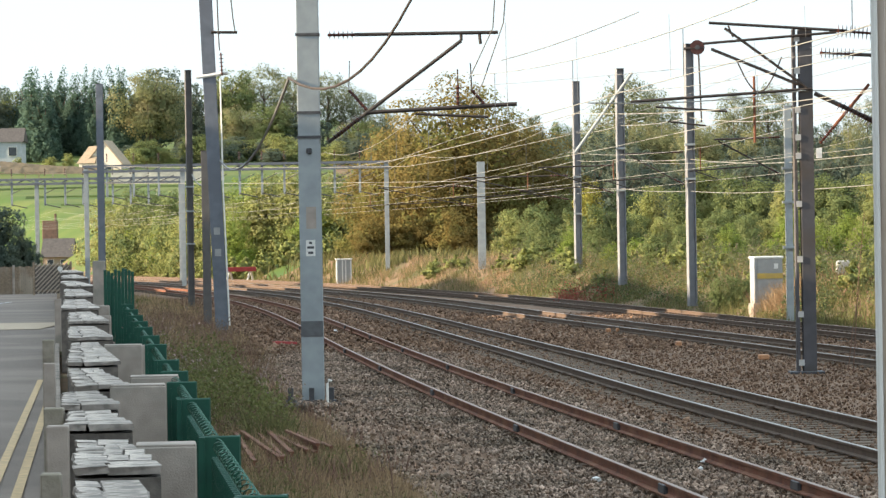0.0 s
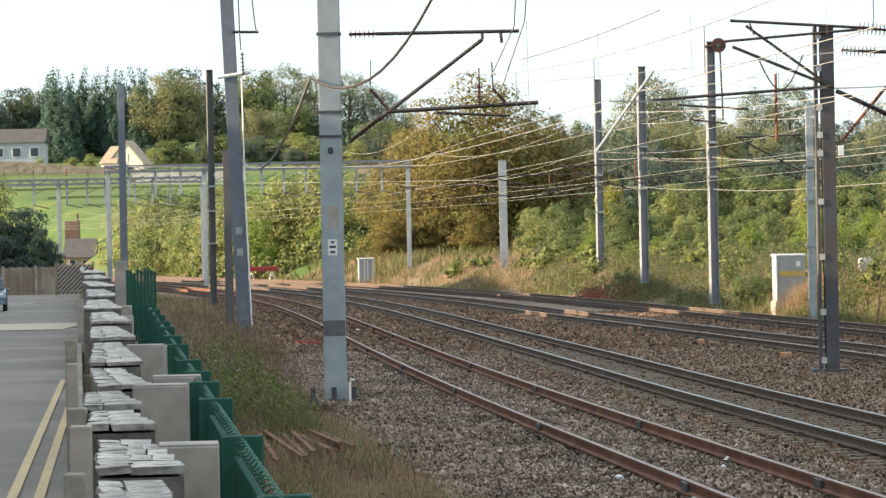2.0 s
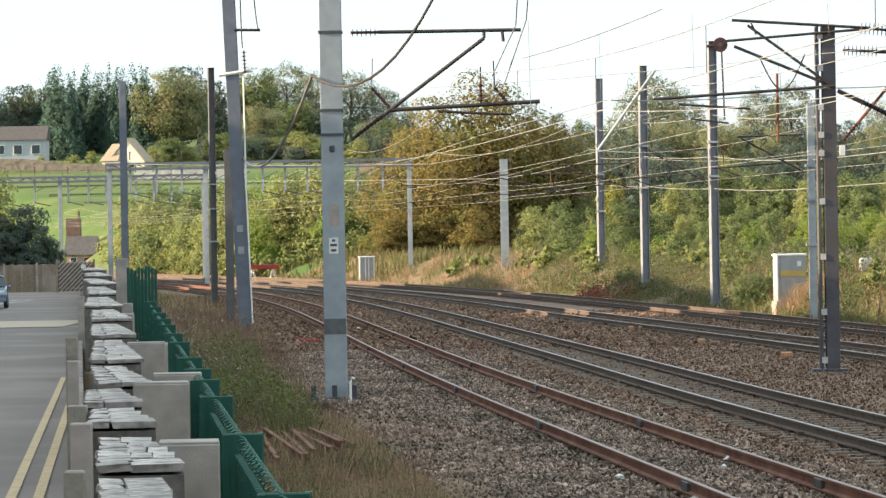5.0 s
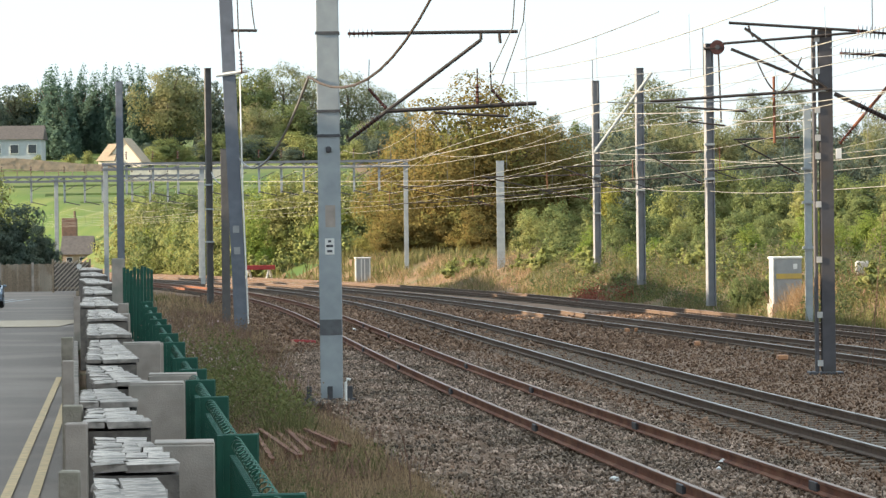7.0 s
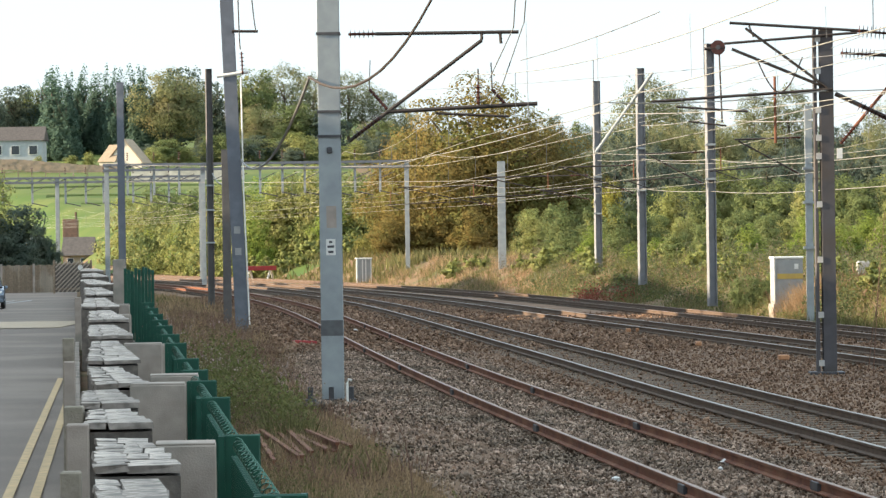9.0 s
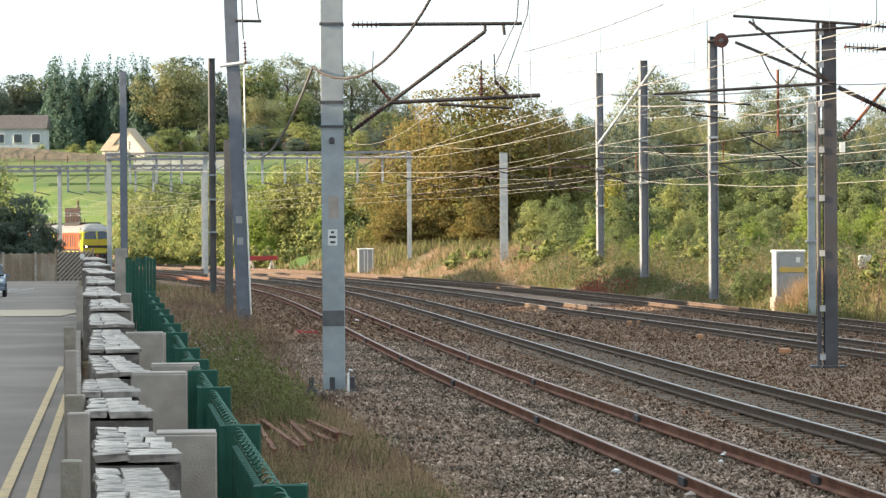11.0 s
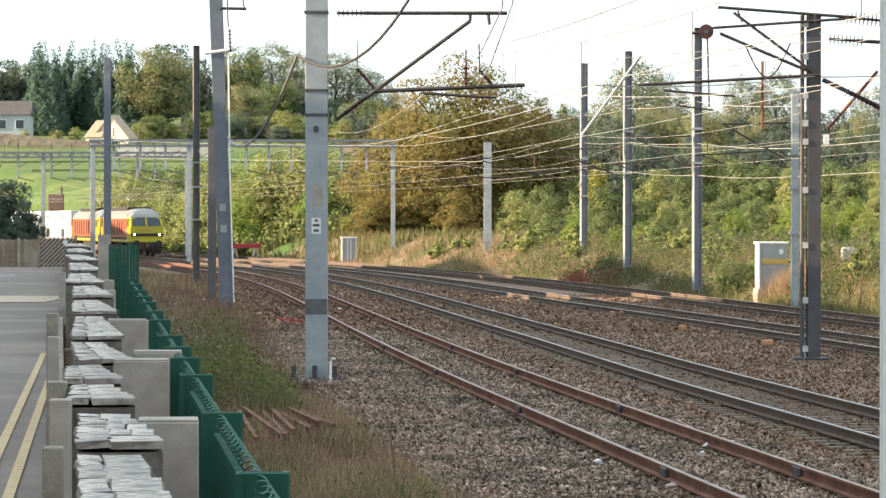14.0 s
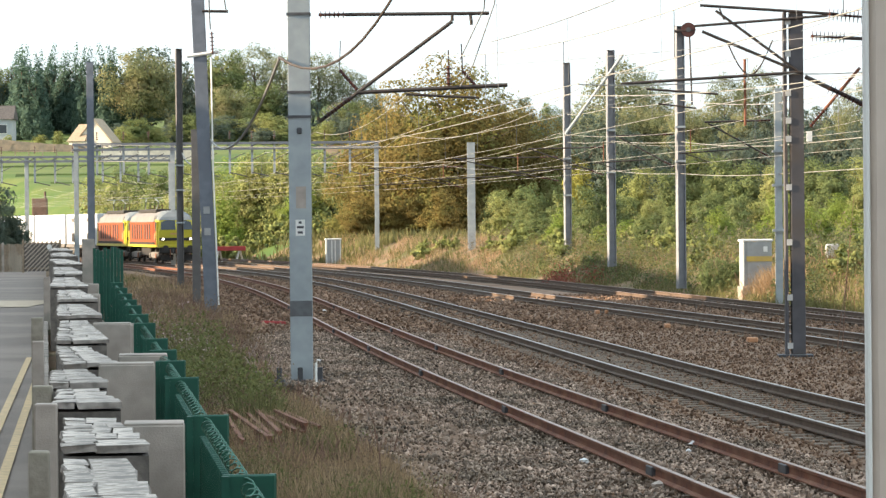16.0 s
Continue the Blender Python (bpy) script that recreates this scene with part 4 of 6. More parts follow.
# hangers under the portals
for (g, w, top), xs in ((gantry_1, (1.5, 3.4, 5.2, 7.6, 9.0, 11.0, 12.6, 14.2, 16.2, 17.8, 19.6)), (gantry_2, (2, 4.6, 7.5, 10, 12.8, 14.5, 16.0, 18.5, 20, 21.5))):
    for x in xs:
        h = part("drop_post", Mesh().box((x, 0, top - 1.1), (0.16, 0.16, 2.2)), PALE_STEEL, g)
        part("registration_arm", Mesh().tube([(x, -0.15, top - 2.1), (x + 1.3, -0.15, top - 2.4)], 0.04, 5), DARK_STEEL, h)
        part("stay", Mesh().tube([(x, -0.15, top - 1.2), (x + 1.1, -0.15, top - 0.7)], 0.03, 5), DARK_STEEL, h)
        part("insulator", insulator(Mesh(), (x, -0.12, top + 0.3), (x, -0.12, top + 0.9), 4, 0.12), CERAMIC, h)


def cantilever(parent, x, y, z, track, turn=0.0):
    """Top tube, raking tube and registration arm from a mast at (x, y), foot z, to over a track; poses in the mast's space."""
    r = TRACKS[track](y) - x
    s = 1 if r > 0 else -1
    a = abs(r)
    arm(parent, "top_tube", (0.15 * s, -0.2, 6.3 - z), (s * a, -0.2, 6.25 - z), 0.035, 0.22)
    arm(parent, "raking_tube", (0.15 * s, -0.2, 4.9 - z), (s * a * 0.95, -0.2, 6.2 - z), 0.03, 0.22)
    arm(parent, "registration_tube", (s * a * 0.4, -0.2, 5.3 - z), (s * (a + 0.9), -0.2, 5.15 - z), 0.025)
    arm(parent, "steady_arm", (s * (a + 0.7), -0.2, 5.15 - z), (s * (a - 0.2), -0.2, 4.82 - z), 0.02)
    arm(parent, "drop_bracket", (s * (a + 0.5), -0.2, 5.2 - z), (s * (a + 0.5), -0.2, 6.0 - z), 0.02, None, RUST)


for m, x, y, z, k in ((mast_f, 2.62, 232, -0.3, 3), (mast_g, 10.25, 150, 0.0, 3), (mast_h, 8.65, 175, 0.6, 3), (mast_i, 7.5, 200, 1.0, 3), (mast_j, 12.35, 130, -0.2, 3)):
    cantilever(m, x, y, z, k)

# ---- wires ----
SUPPORTS = [(-12, 14, 70.6, 128, 190, 263, 310, 370, 430), (-10, 20, 80, 134, 195, 263, 310, 370, 430), (-12, 18, 80, 134, 200, 263, 310, 370, 430), (5, 42, 95, 150, 205, 263, 310, 370, 430)]


def wire_run(track, low, high, label, stag=0.25, r=0.0065):
    t = thing("overhead_line", label, "overhead wires", group="overhead lines")
    sup = [d for d in SUPPORTS[track] if d >= 14]
    lowp, highp, hung = [], [], []
    for i in range(len(sup) - 1):
        a, b = sup[i], sup[i + 1]
        pa = along(track, max(20, a), stag * (-1) ** i)
        pb = along(track, b, stag * (-1) ** (i + 1))
        for k in range(16):
            f = k / 16
            p = pa.lerp(pb, f)
            zl = low + 0.02 * math.sin(math.pi * f)
            zh = high - (high - low) * 0.5 * 4 * f * (1 - f)
            lowp.append((p.x, p.y, zl))
            highp.append((p.x, p.y, zh))
            if k % 3 == 2:
                hung.append(((p.x, p.y, zl), (p.x, p.y, zh)))
    part("contact_wire", Mesh().tube(lowp, r, 5), COPPER_WIRE, t)
    part("catenary_wire", Mesh().tube(highp, r, 5), COPPER_WIRE, t)
    for a, b in hung:
        part("dropper", Mesh().tube([a, b], 0.006, 3), GREY_WIRE, t)
    return t


wire_run(0, 4.78, 6.0, "contact and catenary wire over the siding")
wire_run(1, 4.8, 6.0, "contact and catenary wire over the near main line", -0.2)
wire_run(2, 4.8, 6.0, "contact and catenary wire over the far main line")
wire_run(3, 4.8, 6.0, "contact and catenary wire over the outer track", -0.2)


def cable(points, r, material, label, sag=0.0):
    """A hanging cable through the points, each span with its own sag."""
    pts = []
    for a, b in zip(points, points[1:]):
        a, b = Vector(a), Vector(b)
        n = 14 if sag else 6
        for k in range(n):
            p = a.lerp(b, k / n)
            p.z -= sag * 4 * (k / n) * (1 - k / n)
            pts.append(p)
    pts.append(Vector(points[-1]))
    return tagged(part("cable", Mesh().tube(pts, r, 6), material), label, "cable", group="hanging cables")


def arc(p, q, dip, n=12):
    p, q = Vector(p), Vector(q)
    return [p.lerp(q, k / n) - Vector((0, 0, dip * 4 * (k / n) * (1 - k / n))) for k in range(n + 1)]


cable(arc((-2.85, 70.2, 5.98), (0.05, 62, 7.9), 1.05), 0.026, ARM_STEEL, "thick dark feeder cable looping past the mast")
cable(arc((-7.6, 127.5, 5.75), (-2.85, 70.3, 5.98), 0.9), 0.03, GREY_WIRE, "grey feeder cable slung between two masts")
cable(arc((-12.1, 179.6, 6.3), (-7.6, 127.5, 5.75), 0.7), 0.03, GREY_WIRE, "grey feeder cable slung between two masts")
cable(arc((-7.55, 127.5, 9.6), (-6.0, 100, 11.2), 0.9), 0.02, GREY_WIRE, "thin grey cable rising from an insulator")
cable(arc((-7.0, 127.5, 10.2), (-5.6, 98, 11.2), 0.5), 0.02, GREY_WIRE, "thin grey cable rising from a bracket")
cable([(1.0, 66, 8.6), (1.3, 68, 7.6), (1.25, 69, 6.9), (0.85, 70, 5.8), (0.6, 70.3, 5.4)], 0.012, GREY_WIRE, "thin jumper cable hanging from the wires")
cable([(0.7, 66, 8.6), (1.1, 68, 7.6), (1.05, 69, 6.8), (0.6, 70, 5.9)], 0.012, GREY_WIRE, "thin jumper cable hanging from the wires")
cable([(1.2, 70.4, 6.25), (3.3, 60, 6.5)], 0.009, GREY_WIRE, "thin earth wire rising from an arm", 0.05)
cable([(-24, 263, 8.6), (-2, 232, 7.6), (7.5, 200, 8.6), (8.65, 175, 8.2), (10.25, 150, 7.7), (12.35, 130, 6.9), (17.5, 90, 7.2)], 0.014, COPPER_WIRE, "pale return wire carried along the bank masts", 0.1)
cable([(-24, 263, 7.4), (2.6, 232, 6.6), (7.5, 200, 7.1), (8.65, 175, 6.6), (10.25, 150, 6.0), (12.35, 130, 5.4), (17.5, 90, 5.6)], 0.014, COPPER_WIRE, "pale return wire carried along the bank masts", 0.08)
cable([(2.6, 232, 5.4), (7.5, 200, 5.7), (8.65, 175, 5.2), (10.25, 150, 4.7), (12.35, 130, 4.4), (17.5, 90, 4.6)], 0.012, COPPER_WIRE, "pale return wire carried along the bank masts", 0.08)
cable([(3.0, 74, 5.55), (7.9, 79.7, 5.95), (12, 84, 6.4)], 0.014, COPPER_WIRE, "pale wire past the battened mast", 0.1)
cable([(-6, 134, 5.4), (3.0, 80, 5.55), (9.5, 58, 5.6)], 0.009, COPPER_WIRE, "pale wire crossing between the tracks", 0.3)

for u, v0, v1, d in ((905, 10, 185, 60), (1030, 35, 150, 75), (1195, 0, 112, 75), (1435, -10, 46, 78), (1345, 40, 112, 80)):
    x, zs = (u - 784) / 6500 * d, [EYE + (396 - v) / 6500 * d for v in (v0, v1)]
    cable([(x, d, zs[0]), (x + 0.02, d, zs[1])], 0.005, GREY_WIRE, "thin hanging dropper wire")
for a, b in (((690, 128, 95), (1560, 66, 60)), ((1060, 196, 150), (1560, 20, 70)), ((1000, 210, 160), (1560, 88, 80))):
    cable([((u - 784) / 6500 * d, d, EYE + (396 - v) / 6500 * d) for u, v, d in (a, b)], 0.006, GREY_WIRE, "thin wire strung high across the tracks", 0.08)

# ---- the train ----
ORANGE = mat("orange_loco_paint", (0.30, 0.058, 0.006), (0.24, 0.042, 0.006), 2, 0.5)
LOCO_YELLOW = mat("yellow_loco_paint", (0.42, 0.365, 0.03), (0.36, 0.315, 0.03), 2, 0.45)
ROOF_GREY = mat("pale_grey_loco_roof", (0.20, 0.185, 0.17), (0.15, 0.14, 0.13), 2, 0.6)
CAB_GREY = mat("blue_grey_cab_roof", (0.17, 0.185, 0.19), (0.14, 0.155, 0.16), 2, 0.55)
BLACK = mat("sooty_black", (0.025, 0.025, 0.025), (0.04, 0.035, 0.03), 4, 0.8)
BOGIE = mat("dirty_bogie_grey", (0.20, 0.185, 0.17), (0.10, 0.09, 0.08), 5, 0.8)
BOX_WHITE = mat("white_container_paint", (0.72, 0.72, 0.72), (0.62, 0.63, 0.64), 1, 0.55)
BOX_GREY = mat("grey_container_end", (0.50, 0.52, 0.54), (0.44, 0.46, 0.48), 1, 0.6)
LAMP = bpy.data.materials.new("lit_headlamp")
LAMP.use_nodes = True
LAMP.node_tree.nodes["Principled BSDF"].inputs["Emission Color"].default_value = (1, 0.95, 0.8, 1)
LAMP.node_tree.nodes["Principled BSDF"].inputs["Emission Strength"].default_value = 0.9


def loft(rings, closed=False):
    m = Mesh()
    n = len(rings[0])
    vs = [p for r in rings for p in r]
    fs = [(n * i + k, n * i + (k + 1) % n, n * i + n + (k + 1) % n, n * i + n + k) for i in range(len(rings) - 1) for k in range(n if closed else n - 1)]
    if closed:
        fs += [tuple(range(n - 1, -1, -1)), tuple(range(n * len(rings) - n, n * len(rings)))]
    return m.add(vs, fs)


def bogie(parent, y, wheels):
    b = part("bogie", Mesh().box((0, y, 0.62), (2.3, 3.9, 0.35), bevel=0.05).box((1.1, y, 0.55), (0.22, 3.7, 0.4), bevel=0.04).box((-1.1, y, 0.55), (0.22, 3.7, 0.4), bevel=0.04), BOGIE, parent)
    for wy in wheels:
        part("wheelset", Mesh().tube([(-0.86, y + wy, 0.5), (-0.72, y + wy, 0.5)], 0.5, 18).tube([(0.72, y + wy, 0.5), (0.86, y + wy, 0.5)], 0.5, 18).tube([(-0.72, y + wy, 0.5), (0.72, y + wy, 0.5)], 0.09, 8), BLACK, b)
        for sx in (-1, 1):
            part("axle_box", Mesh().box((sx * 1.22, y + wy, 0.52), (0.14, 0.4, 0.36), bevel=0.03), RUST if wy > 0 else BOGIE, b)


def locomotive(label):
    """An electric locomotive, its front towards +y."""
    t = thing("locomotive", label, "locomotive", pose(0, 300, 0))
    L = 8.75

    def ring(y, half, z0, z1):
        return [(-half, y, z0), (half, y, z0), (half, y, z1), (-half, y, z1)]
    part("solebar", loft([ring(y, 1.36, 1.14, 1.32) for y in (-L, L - 0.1)], True), LOCO_YELLOW, t, "yellow solebar stripe")
    part("underframe", Mesh().box((0, 0, 0.8), (2.2, 5.2, 0.6), bevel=0.05), BLACK, t)
    part("body_side", loft([ring(y, 1.365, 1.325, 2.95) for y in (-L + 0.75, L - 0.75)], True), ORANGE, t, "orange body side")
    cap = [(1.365, 2.955), (1.22, 3.35), (0.85, 3.65), (0.4, 3.76), (-0.4, 3.76), (-0.85, 3.65), (-1.22, 3.35), (-1.365, 2.955)]
    part("roof", loft([[(x, y, z) for x, z in cap] for y in (-L + 1.4, L - 1.9)], True), ROOF_GREY, t)
    well = part("roof_well", Mesh().box((0, -0.5, 3.75), (1.9, 10.0, 0.28), bevel=0.06), BLACK, t, "dark sooty roof equipment")
    for yy in (-3.5, -1.2, 1.4, 3.2):
        part("roof_insulator", insulator(Mesh(), (0.3, yy, 3.85), (0.3, yy, 4.2), 3, 0.1), CERAMIC, well)
    for s in (-1, 1):
        # cab: face below the screens, raked screens, rounded roof
        def P(x, y, z):
            return (x, s * y, z)
        face = [[P(-1.36, L - 1.62, 1.325), P(-1.3, L - 0.1, 1.325), P(1.3, L - 0.1, 1.325), P(1.36, L - 1.62, 1.325)], [P(-1.36, L - 1.62, 2.35), P(-1.28, L - 0.08, 2.35), P(1.28, L - 0.08, 2.35), P(1.36, L - 1.62, 2.35)], [P(-1.36, L - 1.62, 3.1), P(-1.18, L - 0.55, 3.12), P(1.18, L - 0.55, 3.12), P(1.36, L - 1.62, 3.1)]]
        cab_ob = part("cab", loft(face), LOCO_YELLOW, t, "yellow cab end")
        roofr = [[P(-1.36, L - 1.62, 2.96), P(-1.2, L - 0.5, 3.08), P(1.2, L - 0.5, 3.08), P(1.36, L - 1.62, 2.96)], [P(-1.2, L - 1.62, 3.38), P(-0.98, L - 0.75, 3.32), P(0.98, L - 0.75, 3.32), P(1.2, L - 1.62, 3.38)], [P(-0.85, L - 1.9, 3.67), P(-0.6, L - 1.2, 3.58), P(0.6, L - 1.2, 3.58), P(0.85, L - 1.9, 3.67)], [P(-0.4, L - 1.9, 3.77), P(-0.3, L - 1.5, 3.72), P(0.3, L - 1.5, 3.72), P(0.4, L - 1.9, 3.77)]]
        m = loft(roofr)
        m.f.append((13, 14, 15, 12))
        m.mi.append(0)
        part("cab_roof", m, CAB_GREY, t, "grey rounded cab roof")
        for sx in (-1, 1):
            w = Mesh().add([P(sx * 0.07, L - 0.062, 2.40), P(sx * 1.14, L - 0.075, 2.40), P(sx * 1.05, L - 0.52, 3.06), P(sx * 0.07, L - 0.50, 3.06), P(sx * 0.07, L - 0.16, 2.36), P(sx * 1.14, L - 0.16, 2.36), P(sx * 1.05, L - 0.6, 3.02), P(sx * 0.07, L - 0.6, 3.02)], [(0, 1, 2, 3), (7, 6, 5, 4), (0, 4, 5, 1), (2, 6, 7, 3)])
            part("windscreen", w, GLASS, cab_ob, "dark windscreen pane")
            part("side_window", Mesh().box((sx * 1.365, s * (L - 1.05), 2.62), (0.05, 0.7, 0.6)), GLASS, cab_ob)
            part("headlamp_pod", Mesh().box(P(sx * 0.92, L - 0.06, 1.72), (0.5, 0.16, 0.22), bevel=0.03), BLACK, cab_ob)
            part("headlamp", Mesh().tube([P(sx * 0.98, L + 0.015, 1.72), P(sx * 0.98, L + 0.04, 1.72)], 0.085, 12), LAMP if s > 0 else WHITE_PAINT, cab_ob, "lit headlamp" if s > 0 else "")
            bf = part("buffer", Mesh().tube([P(sx * 0.87, L - 0.1, 1.05), P(sx * 0.87, L + 0.5, 1.05)], 0.12, 10).tube([P(sx * 0.87, L + 0.5, 1.05), P(sx * 0.87, L + 0.56, 1.05)], 0.24, 14), BLACK, t)
        part("front_band", Mesh().box(P(0, L - 0.06, 1.72), (2.5, 0.1, 0.2), bevel=0.02), BLACK, cab_ob, "dark band between the lamps")
        part("name_mark", Mesh().box(P(0, L - 0.07, 2.1), (0.9, 0.02, 0.09)), OCHRE, cab_ob)
        part("buffer_beam", Mesh().box(P(0, L - 0.1, 0.92), (2.5, 0.3, 0.42), bevel=0.03), BLACK, t)
        part("front_skirt", Mesh().box(P(0, L - 0.09, 1.22), (2.7, 0.3, 0.19), bevel=0.02), LOCO_YELLOW, t, "yellow skirt below the lamps")
        for px in (-0.7, 0.7):
            part("snow_plough", Mesh().box(P(px, L - 0.25, 0.42), (0.9, 0.12, 0.4), bevel=0.02), BLACK, t)
        for hx in (-0.45, -0.25, 0.3, 0.5):
            part("brake_hose", Mesh().tube([P(hx, L + 0.1, 1.0), P(hx, L + 0.22, 0.7), P(hx, L + 0.12, 0.45)], 0.035, 6), RUST if hx > 0.4 else DARK_STEEL, t)
        part("coupling", Mesh().box(P(0, L + 0.2, 0.85), (0.2, 0.5, 0.35), bevel=0.03), RUST, t, "red coupling gear")
        part("corner_flash", Mesh().box((0, s * (L - 0.8), 2.13), (2.745, 0.55, 1.6)), LOCO_YELLOW, t, "yellow corner of the body side")
    for sx in (-1, 1):
        for k in range(8):
            g = part("side_grille", Mesh().box((sx * 1.385, -5.6 + k * 1.35 + 0.5 * (k > 4), 2.25), (0.06, 0.42, 1.1)), SLATE, t, "dark ventilation grille")
        part("lower_line", Mesh().box((sx * 1.37, -0.3, 1.42), (0.03, 14.5, 0.16)), BLACK, t, "dark line above the solebar")
        part("crest", Mesh().box((sx * 1.385, 7.1, 1.9), (0.03, 0.55, 0.5), bevel=0.01), OCHRE, t)
    bogie(t, 5.1, (-1.6, 1.6))
    bogie(t, -5.1, (-1.6, 1.6))
    pan = part("pantograph", Mesh().tube([(-0.4, -5.4, 3.95), (-0.5, -4.6, 4.45), (-0.3, -5.6, 4.74)], 0.04, 5).tube([(0.4, -5.4, 3.95), (0.5, -4.6, 4.45), (0.3, -5.6, 4.74)], 0.04, 5).box((0, -5.6, 4.76), (1.7, 0.3, 0.05)), PALE_STEEL, t, "raised pantograph")
    return t


def wagon(label, colour, end):
    t = thing("container_wagon", label, "freight wagon", pose(0, 400, 0), group="container wagons")
    part("flat_deck", Mesh().box((0, 0, 1.0), (2.5, 18.5, 0.22), bevel=0.02).box((0, 0, 0.8), (1.0, 16, 0.3)), BOGIE, t)
    bogie(t, 6.8, (-0.9, 0.9))
    bogie(t, -6.8, (-0.9, 0.9))
    for y, ln in ((3.1, 12.2), (-6.2, 6.05)):
        if colour is BOX_GREY:
            part("side_vent", Mesh().box((1.24, y + 1.5, 1.75), (0.06, 1.6, 0.7)), BLACK, t, "dark square vent")
            part("side_marking", Mesh().box((1.235, y + 1.2, 3.2), (0.04, 1.4, 0.3)), BOGIE, t, "dark illegible marking")
        box = Mesh().box((0, y, 2.43), (2.4, ln, 2.55), bevel=0.03)
        for sx in (-1, 1):
            for k in range(int(ln / 0.6)):
                box.box((sx * 1.205, y - ln / 2 + 0.35 + k * 0.6, 2.43), (0.04, 0.3, 2.25))
        c = part("container", box, colour, t, "ribbed steel freight container")
        part("end_panel", Mesh().box((0, y + ln / 2 + 0.01, 2.43), (2.3, 0.03, 2.42)), end, c, "grey container end")
        part("vent", Mesh().box((0.5, y + ln / 2 + 0.04, 1.75), (0.7, 0.06, 0.6)), BLACK, c)
        part("marking", Mesh().box((0.6, y + ln / 2 + 0.035, 3.2), (0.4, 0.03, 0.3)), BLACK if end is BOX_WHITE else BOX_WHITE, c)
    return t


loco_1 = locomotive("orange and yellow electric locomotive with lit headlamps leading")
loco_2 = copy_thing(loco_1, pose(0, 340, 0))
tagged(loco_2, "orange and yellow electric locomotive coupled behind the first")
wagons = [wagon("flat wagon carrying pale grey containers", BOX_GREY, BOX_GREY), wagon("flat wagon carrying white containers", BOX_WHITE, BOX_GREY)]
wagons += [copy_thing(wagons[1], pose(0, 430 + 30 * i, 0)) for i in range(1, 4)]
TRAIN = [(loco_1, 8.9), (loco_2, 27.6)] + [(w, 46.6 + 19.7 * i) for i, w in enumerate(wagons)]


def motions():
    ds = np.arange(230, 940, 1.0)
    xs = np.array([TRACKS[1](d) for d in ds])
    arcs = np.concatenate([[0], np.cumsum(np.hypot(np.diff(ds), np.diff(xs)))])

    def spot(s):
        d = float(np.interp(s, arcs, ds))
        return Vector((TRACKS[1](d), d, 0))
    for ob, back in TRAIN:
        rows = []
        for k in range(33):
            t = k * 0.5
            s = FRONT(t) + back
            a, b = spot(s - 5.5), spot(s + 5.5)
            m, v = (a + b) / 2, a - b
            rows.append((t, pose(m.x, m.y, 0.06, 0, 0, math.degrees(math.atan2(-v.x, v.y)))))
        walk(ob, rows)
